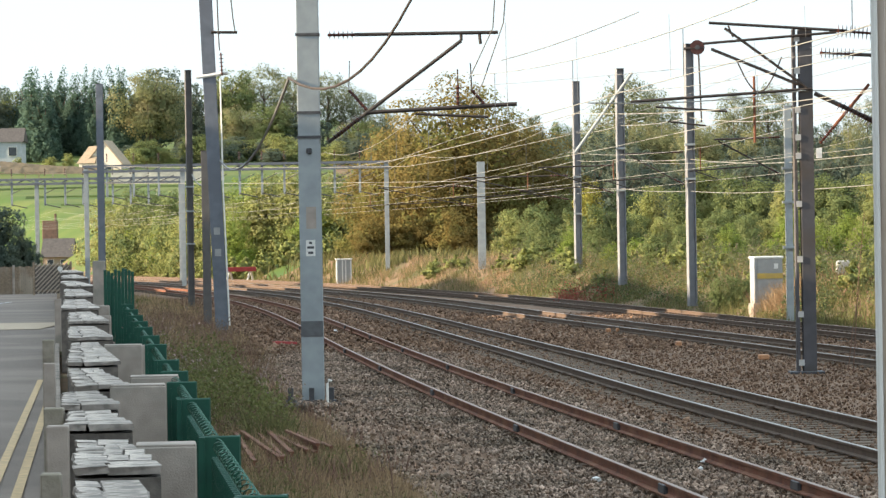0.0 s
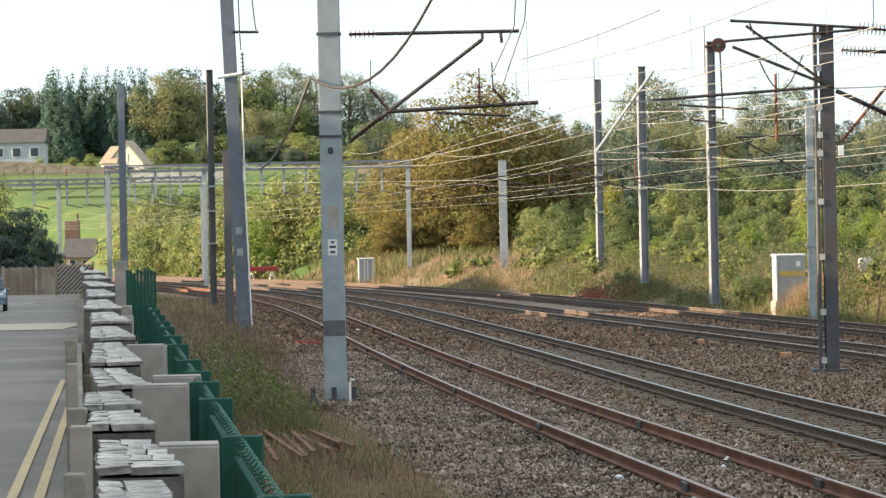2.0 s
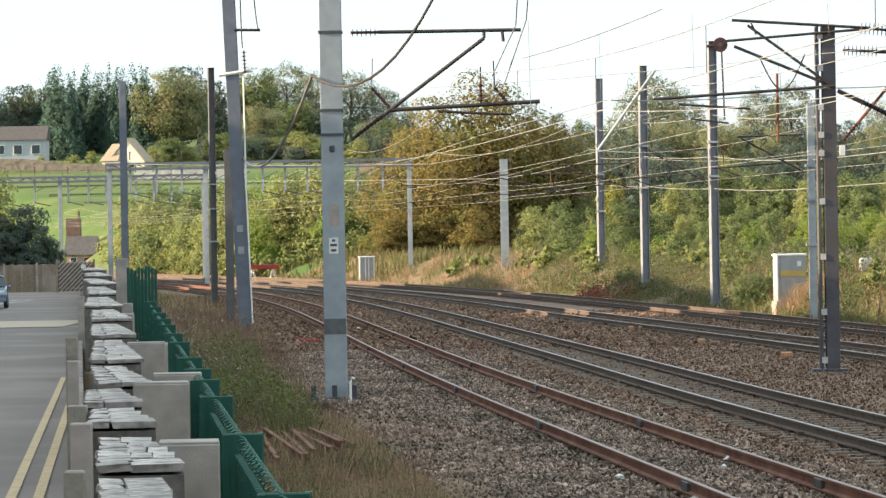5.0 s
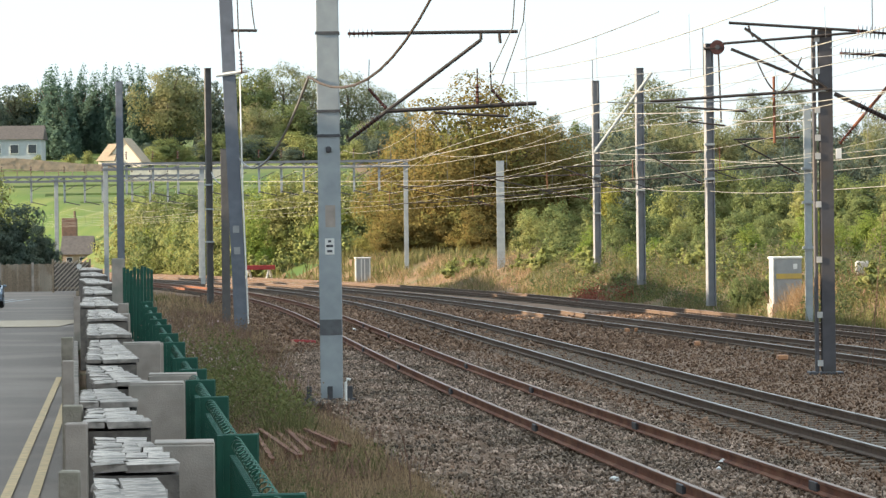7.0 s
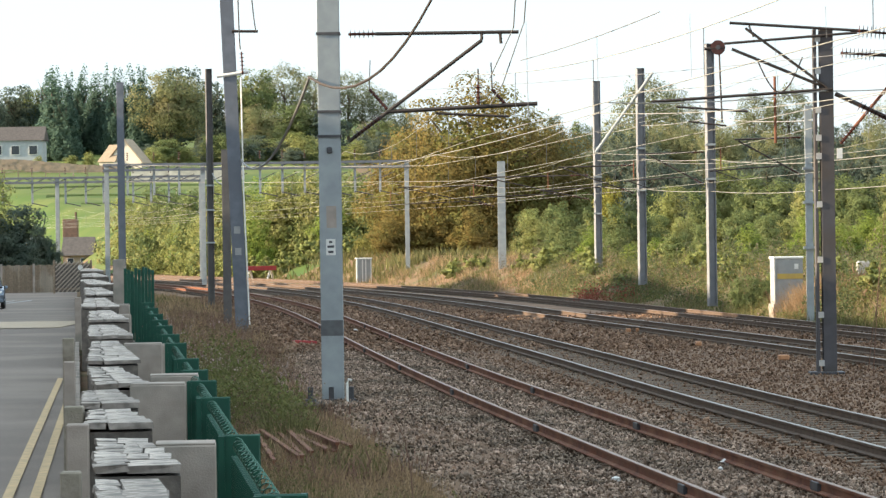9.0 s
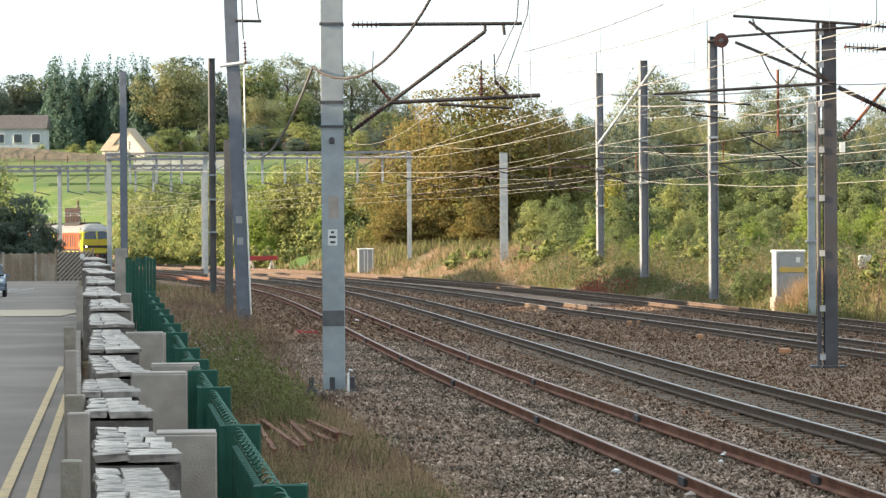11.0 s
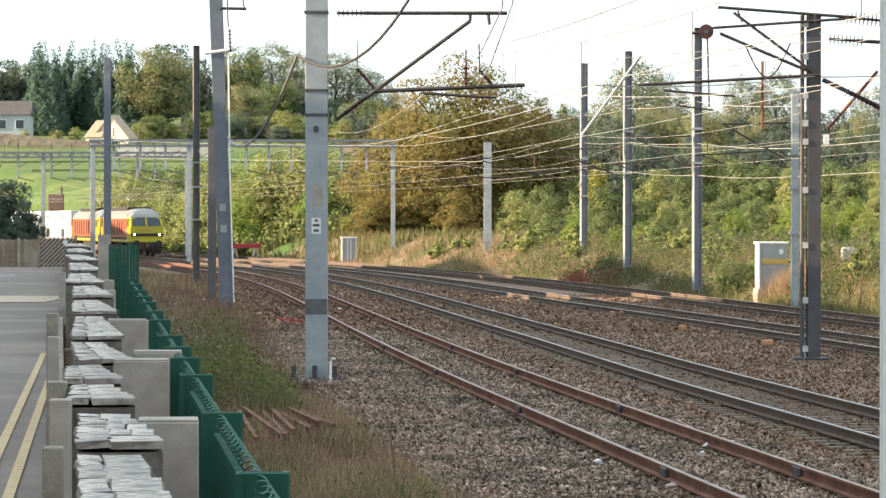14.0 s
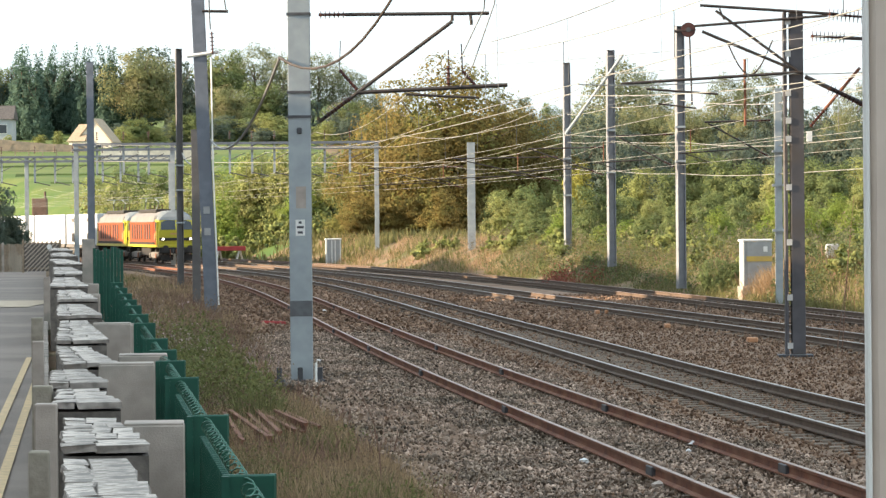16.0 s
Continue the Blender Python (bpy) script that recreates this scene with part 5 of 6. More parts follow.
# ---- vegetation ----
def crown_mesh(name, seed, w, h, n, leaf, material, lumps=26, base=0.25, shape="egg", solid=True):
    """Leaves on the outside of many uneven clumps, spread over a crown; z from 0 at its foot."""
    rng = np.random.default_rng(seed)
    ang = rng.uniform(0, 2 * np.pi, lumps)
    if shape == "cone":
        f = 1 - rng.uniform(0.0, 1, lumps) ** 0.62
        rad = (1 - f ** 2.2) * rng.uniform(0.55, 1.0, lumps)
        c = np.stack([np.cos(ang) * rad * w * 0.42, np.sin(ang) * rad * w * 0.42, h * (base + (1.02 - base) * f)], 1)
        size = (0.05 + 0.11 * (1 - f)) * w * rng.uniform(0.7, 1.3, lumps) + 0.1
        squash = np.array([1.0, 1.0, 1.5])
    else:
        dome = base < 0.05
        up = rng.uniform(0.0 if dome else -0.9, 1, lumps)
        flat = np.sqrt(1 - up ** 2)
        rad = np.where(rng.uniform(0, 1, lumps) < 0.75, rng.uniform(0.78, 1.0, lumps), rng.uniform(0.3, 0.8, lumps))
        swell = 1 + 0.16 * np.sin(2 * ang + seed) + 0.10 * np.sin(3 * ang + 2 * up * 3 + seed * 1.7)
        half = h * (1 - base) / 2
        c = np.stack([np.cos(ang) * flat * rad * swell * w * 0.42, np.sin(ang) * flat * rad * swell * w * 0.42, (h * 0.06 + up * rad * h * 0.9) if dome else h * (1 + base) / 2 + up * rad * half * 0.9], 1)
        size = rng.uniform(0.055, 0.125, lumps) * min(w, h)
        squash = np.array([1.15, 1.15, 0.8])
    centre = np.array([0, 0, h * (0.35 if shape == "cone" or base < 0.05 else (1 + base) / 2 - 0.08)])
    out = c - centre
    out /= np.linalg.norm(out, axis=1, keepdims=True) + 1e-6
    pick = rng.choice(lumps, n, p=size ** 2 / (size ** 2).sum())
    e = rng.normal(size=(n, 3)) + 0.55 * out[pick]
    e /= np.linalg.norm(e, axis=1, keepdims=True)
    r = rng.uniform(0.6, 1.05, n) + (rng.uniform(0, 1, n) < 0.08) * rng.uniform(0.1, 0.55, n)
    p = c[pick] + e * (size[pick] * r)[:, None] * squash
    p[:, 2] = np.maximum(p[:, 2], 0.05)
    nrm = 0.75 * e + 0.45 * out[pick] + np.array([0, 0, 0.2]) + 0.42 * rng.normal(size=(n, 3))
    size_of = leaf * rng.uniform(0.6, 1.3, n)
    if solid:  # larger leaves deep inside close the crown
        inner = rng.uniform(0, 1, n) < 0.13
        depth = rng.uniform(0.15, 0.8, n)[:, None]
        p = np.where(inner[:, None], centre + (c[pick] - centre) * depth + e * (size[pick] * 0.8)[:, None], p)
        p[:, 2] = np.maximum(p[:, 2], 0.05)
        size_of = np.where(inner, size_of * 2.4, size_of)
    return quads(name, p, size_of, nrm, material, rng=rng)


def trunk_mesh(name, seed, h, r, spread):
    rng = random.Random(seed)
    mb = Mesh()
    mb.tube([(0, 0, -0.3), (0.03 * h * rng.uniform(-1, 1), 0, h * 0.3), (0.04 * h * rng.uniform(-1, 1), 0.02 * h, h * 0.75)], [r, r * 0.75, r * 0.25], 8)
    for i in range(9):
        a = rng.uniform(0, 6.28)
        z0 = h * rng.uniform(0.18, 0.6)
        q = spread * rng.uniform(0.5, 0.85)
        mb.tube([(0, 0, z0), (q * 0.5 * math.cos(a), q * 0.5 * math.sin(a), z0 + h * 0.12), (q * math.cos(a), q * math.sin(a), z0 + h * rng.uniform(0.2, 0.34))], [r * 0.4, r * 0.25, r * 0.06], 5)
    return mb.mesh(name, BARK)


# distance haze put into the far leaf colours: paler, cooler, more translucent
LEAF_DARK = leafy("hazy_conifer_leaf", (0.085, 0.142, 0.112), (0.108, 0.170, 0.124), t=0.45, island=0.2)
LEAF_WOOD = leafy("hazy_shaded_wood_leaf", (0.095, 0.132, 0.108), (0.122, 0.154, 0.116), (0.132, 0.148, 0.098), 0.45, 0.2)
LEAF_OAK = leafy("oak_leaf", (0.188, 0.210, 0.105), (0.225, 0.236, 0.12), (0.245, 0.226, 0.122), 0.48, 0.2)
LEAF_SKY = leafy("skyline_leaf", (0.146, 0.172, 0.104), (0.176, 0.196, 0.112), (0.190, 0.192, 0.11), 0.45, 0.2)
LEAF_MID = leafy("broadleaf", (0.118, 0.158, 0.070), (0.155, 0.188, 0.075), (0.172, 0.180, 0.080), 0.3)
LEAF_BROWN = leafy("autumn_leaf", (0.215, 0.155, 0.057), (0.165, 0.142, 0.053), (0.170, 0.170, 0.057), 0.45)
LEAF_BRIGHT = leafy("bright_shrub_leaf", (0.165, 0.235, 0.055), (0.21, 0.27, 0.065), (0.245, 0.265, 0.08), 0.38)
LEAF_OLIVE = leafy("olive_shrub_leaf", (0.225, 0.255, 0.095), (0.27, 0.29, 0.11), (0.285, 0.265, 0.12), 0.38)
LEAF_GOLD = leafy("yellowing_shrub_leaf", (0.33, 0.30, 0.08), (0.28, 0.28, 0.075), t=0.5)
KINDS = {}


def tree(kind, x, y, size=1.0, turn=0.0, label="", name="tree", z=None, stretch=1.0):
    if kind not in KINDS:
        w, h, n, leaf, m, base, lumps, seed = SORTS[kind][:8]
        KINDS[kind] = (crown_mesh("crown", seed, w, h, n, leaf, m, lumps, base, "cone" if kind == "conifer" else "egg", kind != "lacy"), trunk_mesh("trunk", seed, h, w * 0.028 + 0.05, w * 0.5) if base > 0 else trunk_mesh("stems", seed, h * 0.6, 0.04 + w * 0.008, w * 0.35))
    cm, tm = KINDS[kind]
    t = thing(name, label, name, Matrix.Translation((x, y, ground_z(x, y) if z is None else z)) @ Matrix.Rotation(turn, 4, "Z") @ Matrix.Diagonal((size, size, size * stretch, 1)), group="background trees" if name == "tree" else name + "s by the line")
    part("crown", cm, None, t)
    if tm:
        if name == "tree":
            part("trunk", tm, None, t)
        else:
            tagged(part("stems", tm, None, t), kind="stuff")
    return t


def seen(kind, u, v, d, wide, label, name="tree"):
    """A plant that stands on the ground at distance d, its top on the sight line (u, v), as wide as the angle wide."""
    w, h = SORTS[kind][:2]
    x = (u - 784) / 6500 * d
    size = wide / 6500 * d / w
    top = EYE + (396 - v) / 6500 * d
    g = ground_z(x, d)
    return tree(kind, x, d, size, R.uniform(0, 6), label, name, z=g, stretch=max(0.35, (top - g) / (h * size)))


# crown width, height, leaves, leaf size, leaf, bare stem share, clumps, seed
SORTS = {
    "autumn": (15.5, 13.8, 34000, 0.12, LEAF_BROWN, 0.04, 240, 1),
    "oak": (15, 16, 11000, 0.19, LEAF_OAK, 0.14, 150, 2),
    "round": (13, 15, 9000, 0.19, LEAF_MID, 0.12, 130, 3),
    "lacy": (13, 16, 7500, 0.17, LEAF_SKY, 0.2, 190, 14),
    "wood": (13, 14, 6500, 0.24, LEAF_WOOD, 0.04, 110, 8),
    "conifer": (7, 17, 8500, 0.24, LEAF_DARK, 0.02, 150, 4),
    "bright": (5.5, 6.5, 6500, 0.088, LEAF_BRIGHT, 0.0, 120, 5),
    "olive": (6, 7, 6500, 0.095, LEAF_OLIVE, 0.0, 120, 6),
    "green": (6.5, 7, 6500, 0.1, LEAF_MID, 0.0, 120, 7),
    "rusty": (6, 6.5, 6500, 0.1, LEAF_BROWN, 0.0, 110, 15),
    "gold": (5.5, 6.5, 5000, 0.09, LEAF_GOLD, 0.0, 110, 12),
}
R = random.Random(5)
tree("autumn", 1.6, 292, 1.08, 0.4, "large spreading tree turning brown in autumn")
tree("autumn", 6.6, 298, 0.84, 2.4, "brownish autumn tree beside a larger one")
tree("autumn", -3.2, 300, 0.8, 4.0, "brownish autumn tree beside a larger one")
for u, v, wide in ((655, 350, 80), (700, 330, 95), (755, 345, 90), (805, 335, 90), (850, 340, 95), (905, 350, 90), (950, 360, 80)):
    seen("rusty", u, v, R.uniform(280, 288), wide, "brown-leaved bush under the autumn trees", "shrub")
# shrubs between the curve and the field, clear of the tracks
for i in range(38):
    u = 205 + i * 12.2 + R.uniform(-6, 6)
    d = R.uniform(318, 332)
    while (u - 784) / 6500 * d < TRACKS[3](d) + 4.5:
        d += 3
    tree(R.choice(["olive", "olive", "green", "bright"]), (u - 784) / 6500 * d, d, R.uniform(0.7, 1.25) * d / 330, R.uniform(0, 6), "sunlit olive-green shrub beyond the tracks", "shrub", stretch=R.uniform(0.85, 1.1))
# the bank on the right: tall bushes behind, brighter and lower ones before them
for u, v, wide, k in ((905, 335, 80, "green"), (955, 320, 80, "green"), (1000, 305, 75, "olive"), (1045, 284, 75, "gold"), (1105, 300, 85, "green"), (1155, 296, 90, "olive"), (1205, 300, 80, "green"), (1252, 246, 95, "olive"), (1300, 272, 90, "green"), (1352, 284, 95, "green"), (1400, 295, 90, "olive"), (1460, 278, 95, "green"), (1508, 286, 90, "green"), (1556, 280, 100, "olive"), (1612, 280, 110, "green")):
    seen(k, u, v, R.uniform(262, 300), wide, "tall olive-green bush behind the railway bank", "shrub")


def clear_of_line(u, d, gap):
    while (u - 784) / 6500 * d < TRACKS[3](d) + gap:
        d += 4
    return d


for i in range(17):
    u = 925 + i * 44 + R.uniform(-12, 12)
    seen(R.choice(["green", "bright", "green", "olive"]), u, R.uniform(325, 362), clear_of_line(u, R.uniform(205, 225), 9), R.uniform(70, 95), "dense green bush on the railway bank", "shrub")
for i in range(17):
    u = 985 + i * 39 + R.uniform(-12, 12)
    seen(R.choice(["bright", "bright", "green"]), u, R.uniform(362, 408), clear_of_line(u, R.uniform(165, 185), 7.5), R.uniform(50, 78), "bright green leafy shrub on the railway bank", "shrub")
# conifers on the hilltop, spired and close together
for i in range(15):
    u = 52 + i * 12.5 + R.uniform(-4, 4)
    seen("conifer", u, 76 + R.uniform(0, 16), R.uniform(604, 626), R.uniform(46, 62), "dark dense conifer on the hilltop")
seen("conifer", 66, 80, 592, 70, "tall bushy conifer at the edge of the wood")
seen("conifer", 86, 116, 590, 60, "dark dense conifer on the hilltop")
# crowns against the sky
for u, v, d, k, wide in ((-55, 104, 612, "wood", 120), (0, 100, 618, "wood", 115), (30, 108, 622, "round", 80), (290, 70, 625, "wood", 150), (272, 82, 604, "oak", 150), (345, 96, 615, "wood", 90), (415, 80, 615, "round", 110), (478, 75, 622, "lacy", 120), (528, 92, 615, "lacy", 90), (425, 148, 590, "oak", 95), (492, 140, 600, "round", 110), (590, 92, 622, "lacy", 120), (648, 124, 620, "lacy", 95), (690, 165, 615, "lacy", 80), (555, 150, 600, "wood", 120), (640, 176, 590, "round", 95), (1120, 104, 520, "lacy", 150), (1168, 128, 530, "lacy", 100), (1308, 134, 540, "lacy", 95), (1370, 124, 545, "lacy", 110), (1545, 150, 540, "lacy", 90), (952, 166, 560, "wood", 60), (1000, 182, 560, "round", 60), (1060, 178, 540, "oak", 95), (1112, 192, 500, "oak", 120), (1185, 194, 500, "oak", 95)):
    seen(k, u, v, d, wide, "tall broadleaf tree against the sky" if k != "wood" else "shaded woodland tree on the skyline")
# the wood along the ridge, shade and haze put into its leaf colour
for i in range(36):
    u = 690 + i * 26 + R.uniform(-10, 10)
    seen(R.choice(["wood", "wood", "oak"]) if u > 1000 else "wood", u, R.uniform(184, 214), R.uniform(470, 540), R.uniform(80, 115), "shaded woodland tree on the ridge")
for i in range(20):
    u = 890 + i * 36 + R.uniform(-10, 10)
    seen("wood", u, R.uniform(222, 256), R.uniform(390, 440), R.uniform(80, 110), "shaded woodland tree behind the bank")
# undergrowth along the wood's foot
for i in range(30):
    u = 228 + i * 16 + R.uniform(-8, 8)
    seen(R.choice(["green", "olive", "wood"]), u, R.uniform(192, 226), R.uniform(566, 590), R.uniform(50, 76), "bushy undergrowth at the foot of the wood", "shrub")
for u, v, wide in ((95, 232, 36), (128, 226, 30), (38, 232, 26)):
    seen("olive", u, v, 556, wide, "clipped garden bush behind the field wall", "shrub")
# hedgerow trees out of sight, added so that long shadows cross the pasture
for i in range(9):
    d = 400 + i * 22
    tree("round", -0.13 * d - 22 - R.uniform(0, 8), d, R.uniform(0.6, 0.9), R.uniform(0, 6), "unseen hedgerow tree added to shade the pasture", z=0.0)

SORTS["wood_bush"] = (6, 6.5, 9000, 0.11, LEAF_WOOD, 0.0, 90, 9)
# hedge behind the far fence, birches beside the curve
for x, y, s, st, k in ((-33.6, 259, 1.15, 1.15, "olive"), (-31.2, 257, 0.9, 1.15, "wood_bush"), (-32.6, 254, 0.7, 1.0, "wood_bush"), (-30.0, 254.5, 0.6, 1.0, "wood_bush"), (-28.7, 256, 0.44, 0.95, "wood_bush"), (-36.5, 256, 1.2, 1.2, "wood_bush")):
    tree(k, x, y, s, R.uniform(0, 6), "dense dark green hedge bush behind the fence", "shrub", z=-0.4, stretch=st)
for u, v, wide in ((38, 345, 60), (56, 370, 46), (68, 396, 34)):
    seen("wood_bush", u, v, 256, wide, "dense dark green hedge bush behind the fence", "shrub")
BIRCH = mat("pale_birch_bark", (0.50, 0.46, 0.38), (0.35, 0.31, 0.25), 5, 0.8)
for x, lean in ((-33.6, 1.2), (-31.8, -0.7), (-30.6, 0.9)):
    t = thing("birch_tree", "slender pale birch stem among the shrubs", "tree", pose(x, 386, ground_z(x, 386)), group="birches")
    part("trunk", Mesh().tube([(0, 0, -0.2), (lean * 0.3, 0, 2.2), (lean * 0.35, 0, 3.6), (lean, 0, 6.4)], [0.09, 0.07, 0.055, 0.02], 6), BIRCH, t)
    part("branch", Mesh().tube([(lean * 0.33, 0, 3.2), (lean * 0.33 - 0.7, 0, 4.6), (lean * 0.3 - 0.9, 0, 6.0)], [0.05, 0.035, 0.015], 5), BIRCH, t)


# ---- grass, weeds and stones ----
def blades(name, pts, heights, width, material, rng, lean=0.35):
    """Upright tapering blades, one triangle pair each."""
    n = len(pts)
    a = rng.uniform(0, 2 * np.pi, n)
    u = np.stack([np.cos(a), np.sin(a), 0 * a], 1) * (width * rng.uniform(0.6, 1.4, n))[:, None]
    tip = np.stack([rng.normal(size=n) * lean, rng.normal(size=n) * lean, np.ones(n)], 1) * heights[:, None]
    v = np.stack([pts - u, pts + u, pts + tip * 0.6 + u * 0.7, pts + tip, pts + tip * 0.6 - u * 0.7], 1).reshape(-1, 3)
    me = bpy.data.meshes.new(name)
    me.vertices.add(5 * n)
    me.vertices.foreach_set("co", v.astype(np.float32).ravel())
    me.loops.add(5 * n)
    me.loops.foreach_set("vertex_index", np.arange(5 * n, dtype=np.int32))
    me.polygons.add(n)
    me.polygons.foreach_set("loop_start", np.arange(0, 5 * n, 5, dtype=np.int32))
    me.materials.append(material)
    me.update(calc_edges=True)
    return me


STRAW = mat("dry_straw_grass", (0.285, 0.19, 0.11), (0.335, 0.235, 0.14), 0.5, 0.8, island=0.35, trans=0.35)
LUSH = mat("green_grass_blades", (0.118, 0.115, 0.045), (0.15, 0.142, 0.055), 0.5, 0.8, island=0.35, trans=0.35)
RUSSET = mat("russet_dock_stems", (0.18, 0.105, 0.075), (0.23, 0.135, 0.10), 0.5, 0.8, island=0.35, trans=0.3)
PINK = mat("pale_pink_seed_heads", (0.40, 0.28, 0.27), (0.34, 0.27, 0.22), 0.6, 0.9, island=0.3, trans=0.3)


def patchy(x, y, s, seed):
    return np.array([noise.noise(Vector((a * s, b * s * 0.35, seed))) for a, b in zip(x, y)])


def verge(name, n, d0, d1, left, right, hmin, hmax, material, seed, label, cut=-1.0, width=0.012, category="grass"):
    rng = np.random.default_rng(seed)
    d = d0 * (d1 / d0) ** rng.uniform(0, 1, n)
    f = rng.uniform(0, 1, n)
    a = np.array([left(v) for v in d])
    b = np.array([right(v) for v in d])
    x = a + (b - a) * f
    keep = patchy(x, d, 0.5, seed) > cut
    x, d = x[keep], d[keep]
    z = np.array([ground_z(p, q) for p, q in zip(x, d)])
    h = rng.uniform(hmin, hmax, len(x)) * rng.uniform(0.6, 1, len(x))
    ob = part(name, blades(name, np.stack([x, d, z - 0.02], 1), h, width, material, rng), None)
    return tagged(ob, label, category, kind="stuff")


def herbs(name, n, d0, d1, left, right, hmin, hmax, leaf, material, seed, label, cut=-1.0, leaves=16, wide=0.16):
    """Leafy stems: each plant a loose spire of small leaves."""
    rng = np.random.default_rng(seed)
    d = d0 * (d1 / d0) ** rng.uniform(0, 1, n)
    a = np.array([left(v) for v in d])
    b = np.array([right(v) for v in d])
    x = a + (b - a) * rng.uniform(0, 1, n)
    keep = patchy(x, d, 0.6, seed) + rng.normal(size=n) * 0.1 > cut
    x, d = x[keep], d[keep]
    n = len(x)
    h = rng.uniform(hmin, hmax, n) * (0.7 + 0.5 * np.clip(patchy(x, d, 1.3, seed + 9) + 0.5, 0, 1))
    f = rng.uniform(0.05, 1, (n, leaves))
    spread = rng.normal(size=(n, leaves, 2)) * wide * (1.1 - f)[:, :, None]
    sway = rng.normal(size=(n, 1, 2)) * 0.12
    g = np.array([ground_z(p, q) for p, q in zip(x, d)])
    p = np.stack([x[:, None] + spread[:, :, 0] + sway[:, :, 0] * f, d[:, None] + spread[:, :, 1] + sway[:, :, 1] * f, g[:, None] + f * h[:, None]], 2).reshape(-1, 3)
    nrm = rng.normal(size=p.shape) + np.array([0, 0, 0.7])
    return tagged(part(name, quads(name, p, leaf * rng.uniform(0.5, 1.4, len(p)), nrm, material, 0.45, rng), None), label, "weeds", kind="stuff")


left_edge = lambda d: fence_x(d) + 0.25
t1 = lambda o: (lambda d: TRACKS[0](d) + o)
t4 = lambda o: (lambda d: TRACKS[3](d) + o)
verge("dry_grass", 26000, 30, 110, left_edge, t1(-3.3), 0.12, 0.45, STRAW, 1, "dry straw-coloured grass along the verge", 0.0)
verge("green_grass", 22000, 34, 120, left_edge, t1(-3.7), 0.12, 0.42, LUSH, 2, "green grass along the verge", -0.05)
verge("dock_stems", 9000, 34, 100, left_edge, t1(-3.1), 0.2, 0.55, RUSSET, 3, "russet dock stems in the verge", 0.12, category="weeds")
verge("dry_grass", 9000, 100, 230, left_edge, t1(-2.9), 0.2, 0.7, STRAW, 4, "dry straw-coloured grass along the verge", -0.1, 0.02)
verge("green_grass", 6000, 100, 230, left_edge, t1(-2.8), 0.2, 0.5, LUSH, 5, "green grass along the verge", 0.05, 0.02)
verge("dry_grass", 17000, 34, 62, left_edge, t1(-3.3), 0.15, 0.5, STRAW, 14, "dry straw-coloured grass along the verge", -0.1, 0.007)
verge("green_grass", 12000, 34, 58, left_edge, t1(-3.6), 0.12, 0.4, LUSH, 15, "short green grass along the verge", -0.05, 0.007)
verge("green_grass", 15000, 58, 92, lambda d: left_edge(d) + 0.6, t1(-4.1), 0.25, 0.62, LUSH, 13, "tall green weeds beside the mast foot", -0.1, 0.014)
verge("dock_stems", 8000, 86, 160, left_edge, t1(-3.2), 0.3, 0.7, RUSSET, 11, "russet willowherb stems in the verge", -0.1, 0.012, category="weeds")
verge("willowherb_heads", 700, 75, 150, left_edge, t1(-3.2), 0.4, 0.7, PINK, 12, "pale pink willowherb heads in the verge", -0.05, 0.014, category="weeds")
verge("dry_grass", 15000, 200, 290, t4(2.3), t4(8.5), 0.2, 0.8, STRAW, 6, "tall straw-coloured grass on the bank", -0.05, 0.014)
verge("dry_grass", 5000, 95, 175, t4(2.3), t4(7.5), 0.2, 0.6, STRAW, 16, "tall straw-coloured grass on the bank", 0.1, 0.012)
WEED_GREEN = mat("weed_leaf_green", (0.118, 0.135, 0.042), (0.16, 0.165, 0.055), 0.8, 0.75, island=0.35, trans=0.35, third=(0.165, 0.15, 0.06), tscale=0.35)
WEED_DARK = mat("nettle_leaf_green", (0.075, 0.10, 0.04), (0.10, 0.125, 0.048), 0.8, 0.75, island=0.3, trans=0.3)
WEED_BROWN = mat("withered_weed_brown", (0.19, 0.12, 0.075), (0.15, 0.105, 0.07), 0.8, 0.8, island=0.35, trans=0.3)
herbs("leafy_weeds", 1700, 60, 112, lambda d: left_edge(d) + 0.3, t1(-3.9), 0.3, 0.9, 0.042, WEED_GREEN, 41, "tall green weeds in the verge", -0.02)
herbs("withered_weeds", 900, 58, 100, lambda d: left_edge(d) + 0.3, t1(-3.4), 0.3, 0.75, 0.026, WEED_BROWN, 49, "withered brown weeds in the verge", 0.02)
herbs("leafy_weeds", 800, 37, 60, left_edge, t1(-3.5), 0.2, 0.5, 0.02, WEED_GREEN, 42, "green weeds among the dry grass", 0.0, wide=0.1)
herbs("withered_weeds", 1100, 40, 75, left_edge, t1(-3.5), 0.2, 0.55, 0.016, WEED_BROWN, 43, "withered brown weeds in the verge", 0.0, wide=0.09)
herbs("withered_weeds", 1500, 84, 170, left_edge, t1(-3.0), 0.4, 0.9, 0.03, WEED_BROWN, 44, "withered willowherb in the verge", -0.15)
herbs("nettles", 2600, 125, 215, t4(3.2), t4(9.0), 0.5, 1.15, 0.055, WEED_DARK, 45, "dark green nettles on the railway bank", -0.2, wide=0.25)
herbs("leafy_weeds", 2000, 120, 225, t4(2.8), t4(8.5), 0.3, 0.8, 0.05, WEED_GREEN, 46, "green weeds on the railway bank", -0.05, wide=0.25)
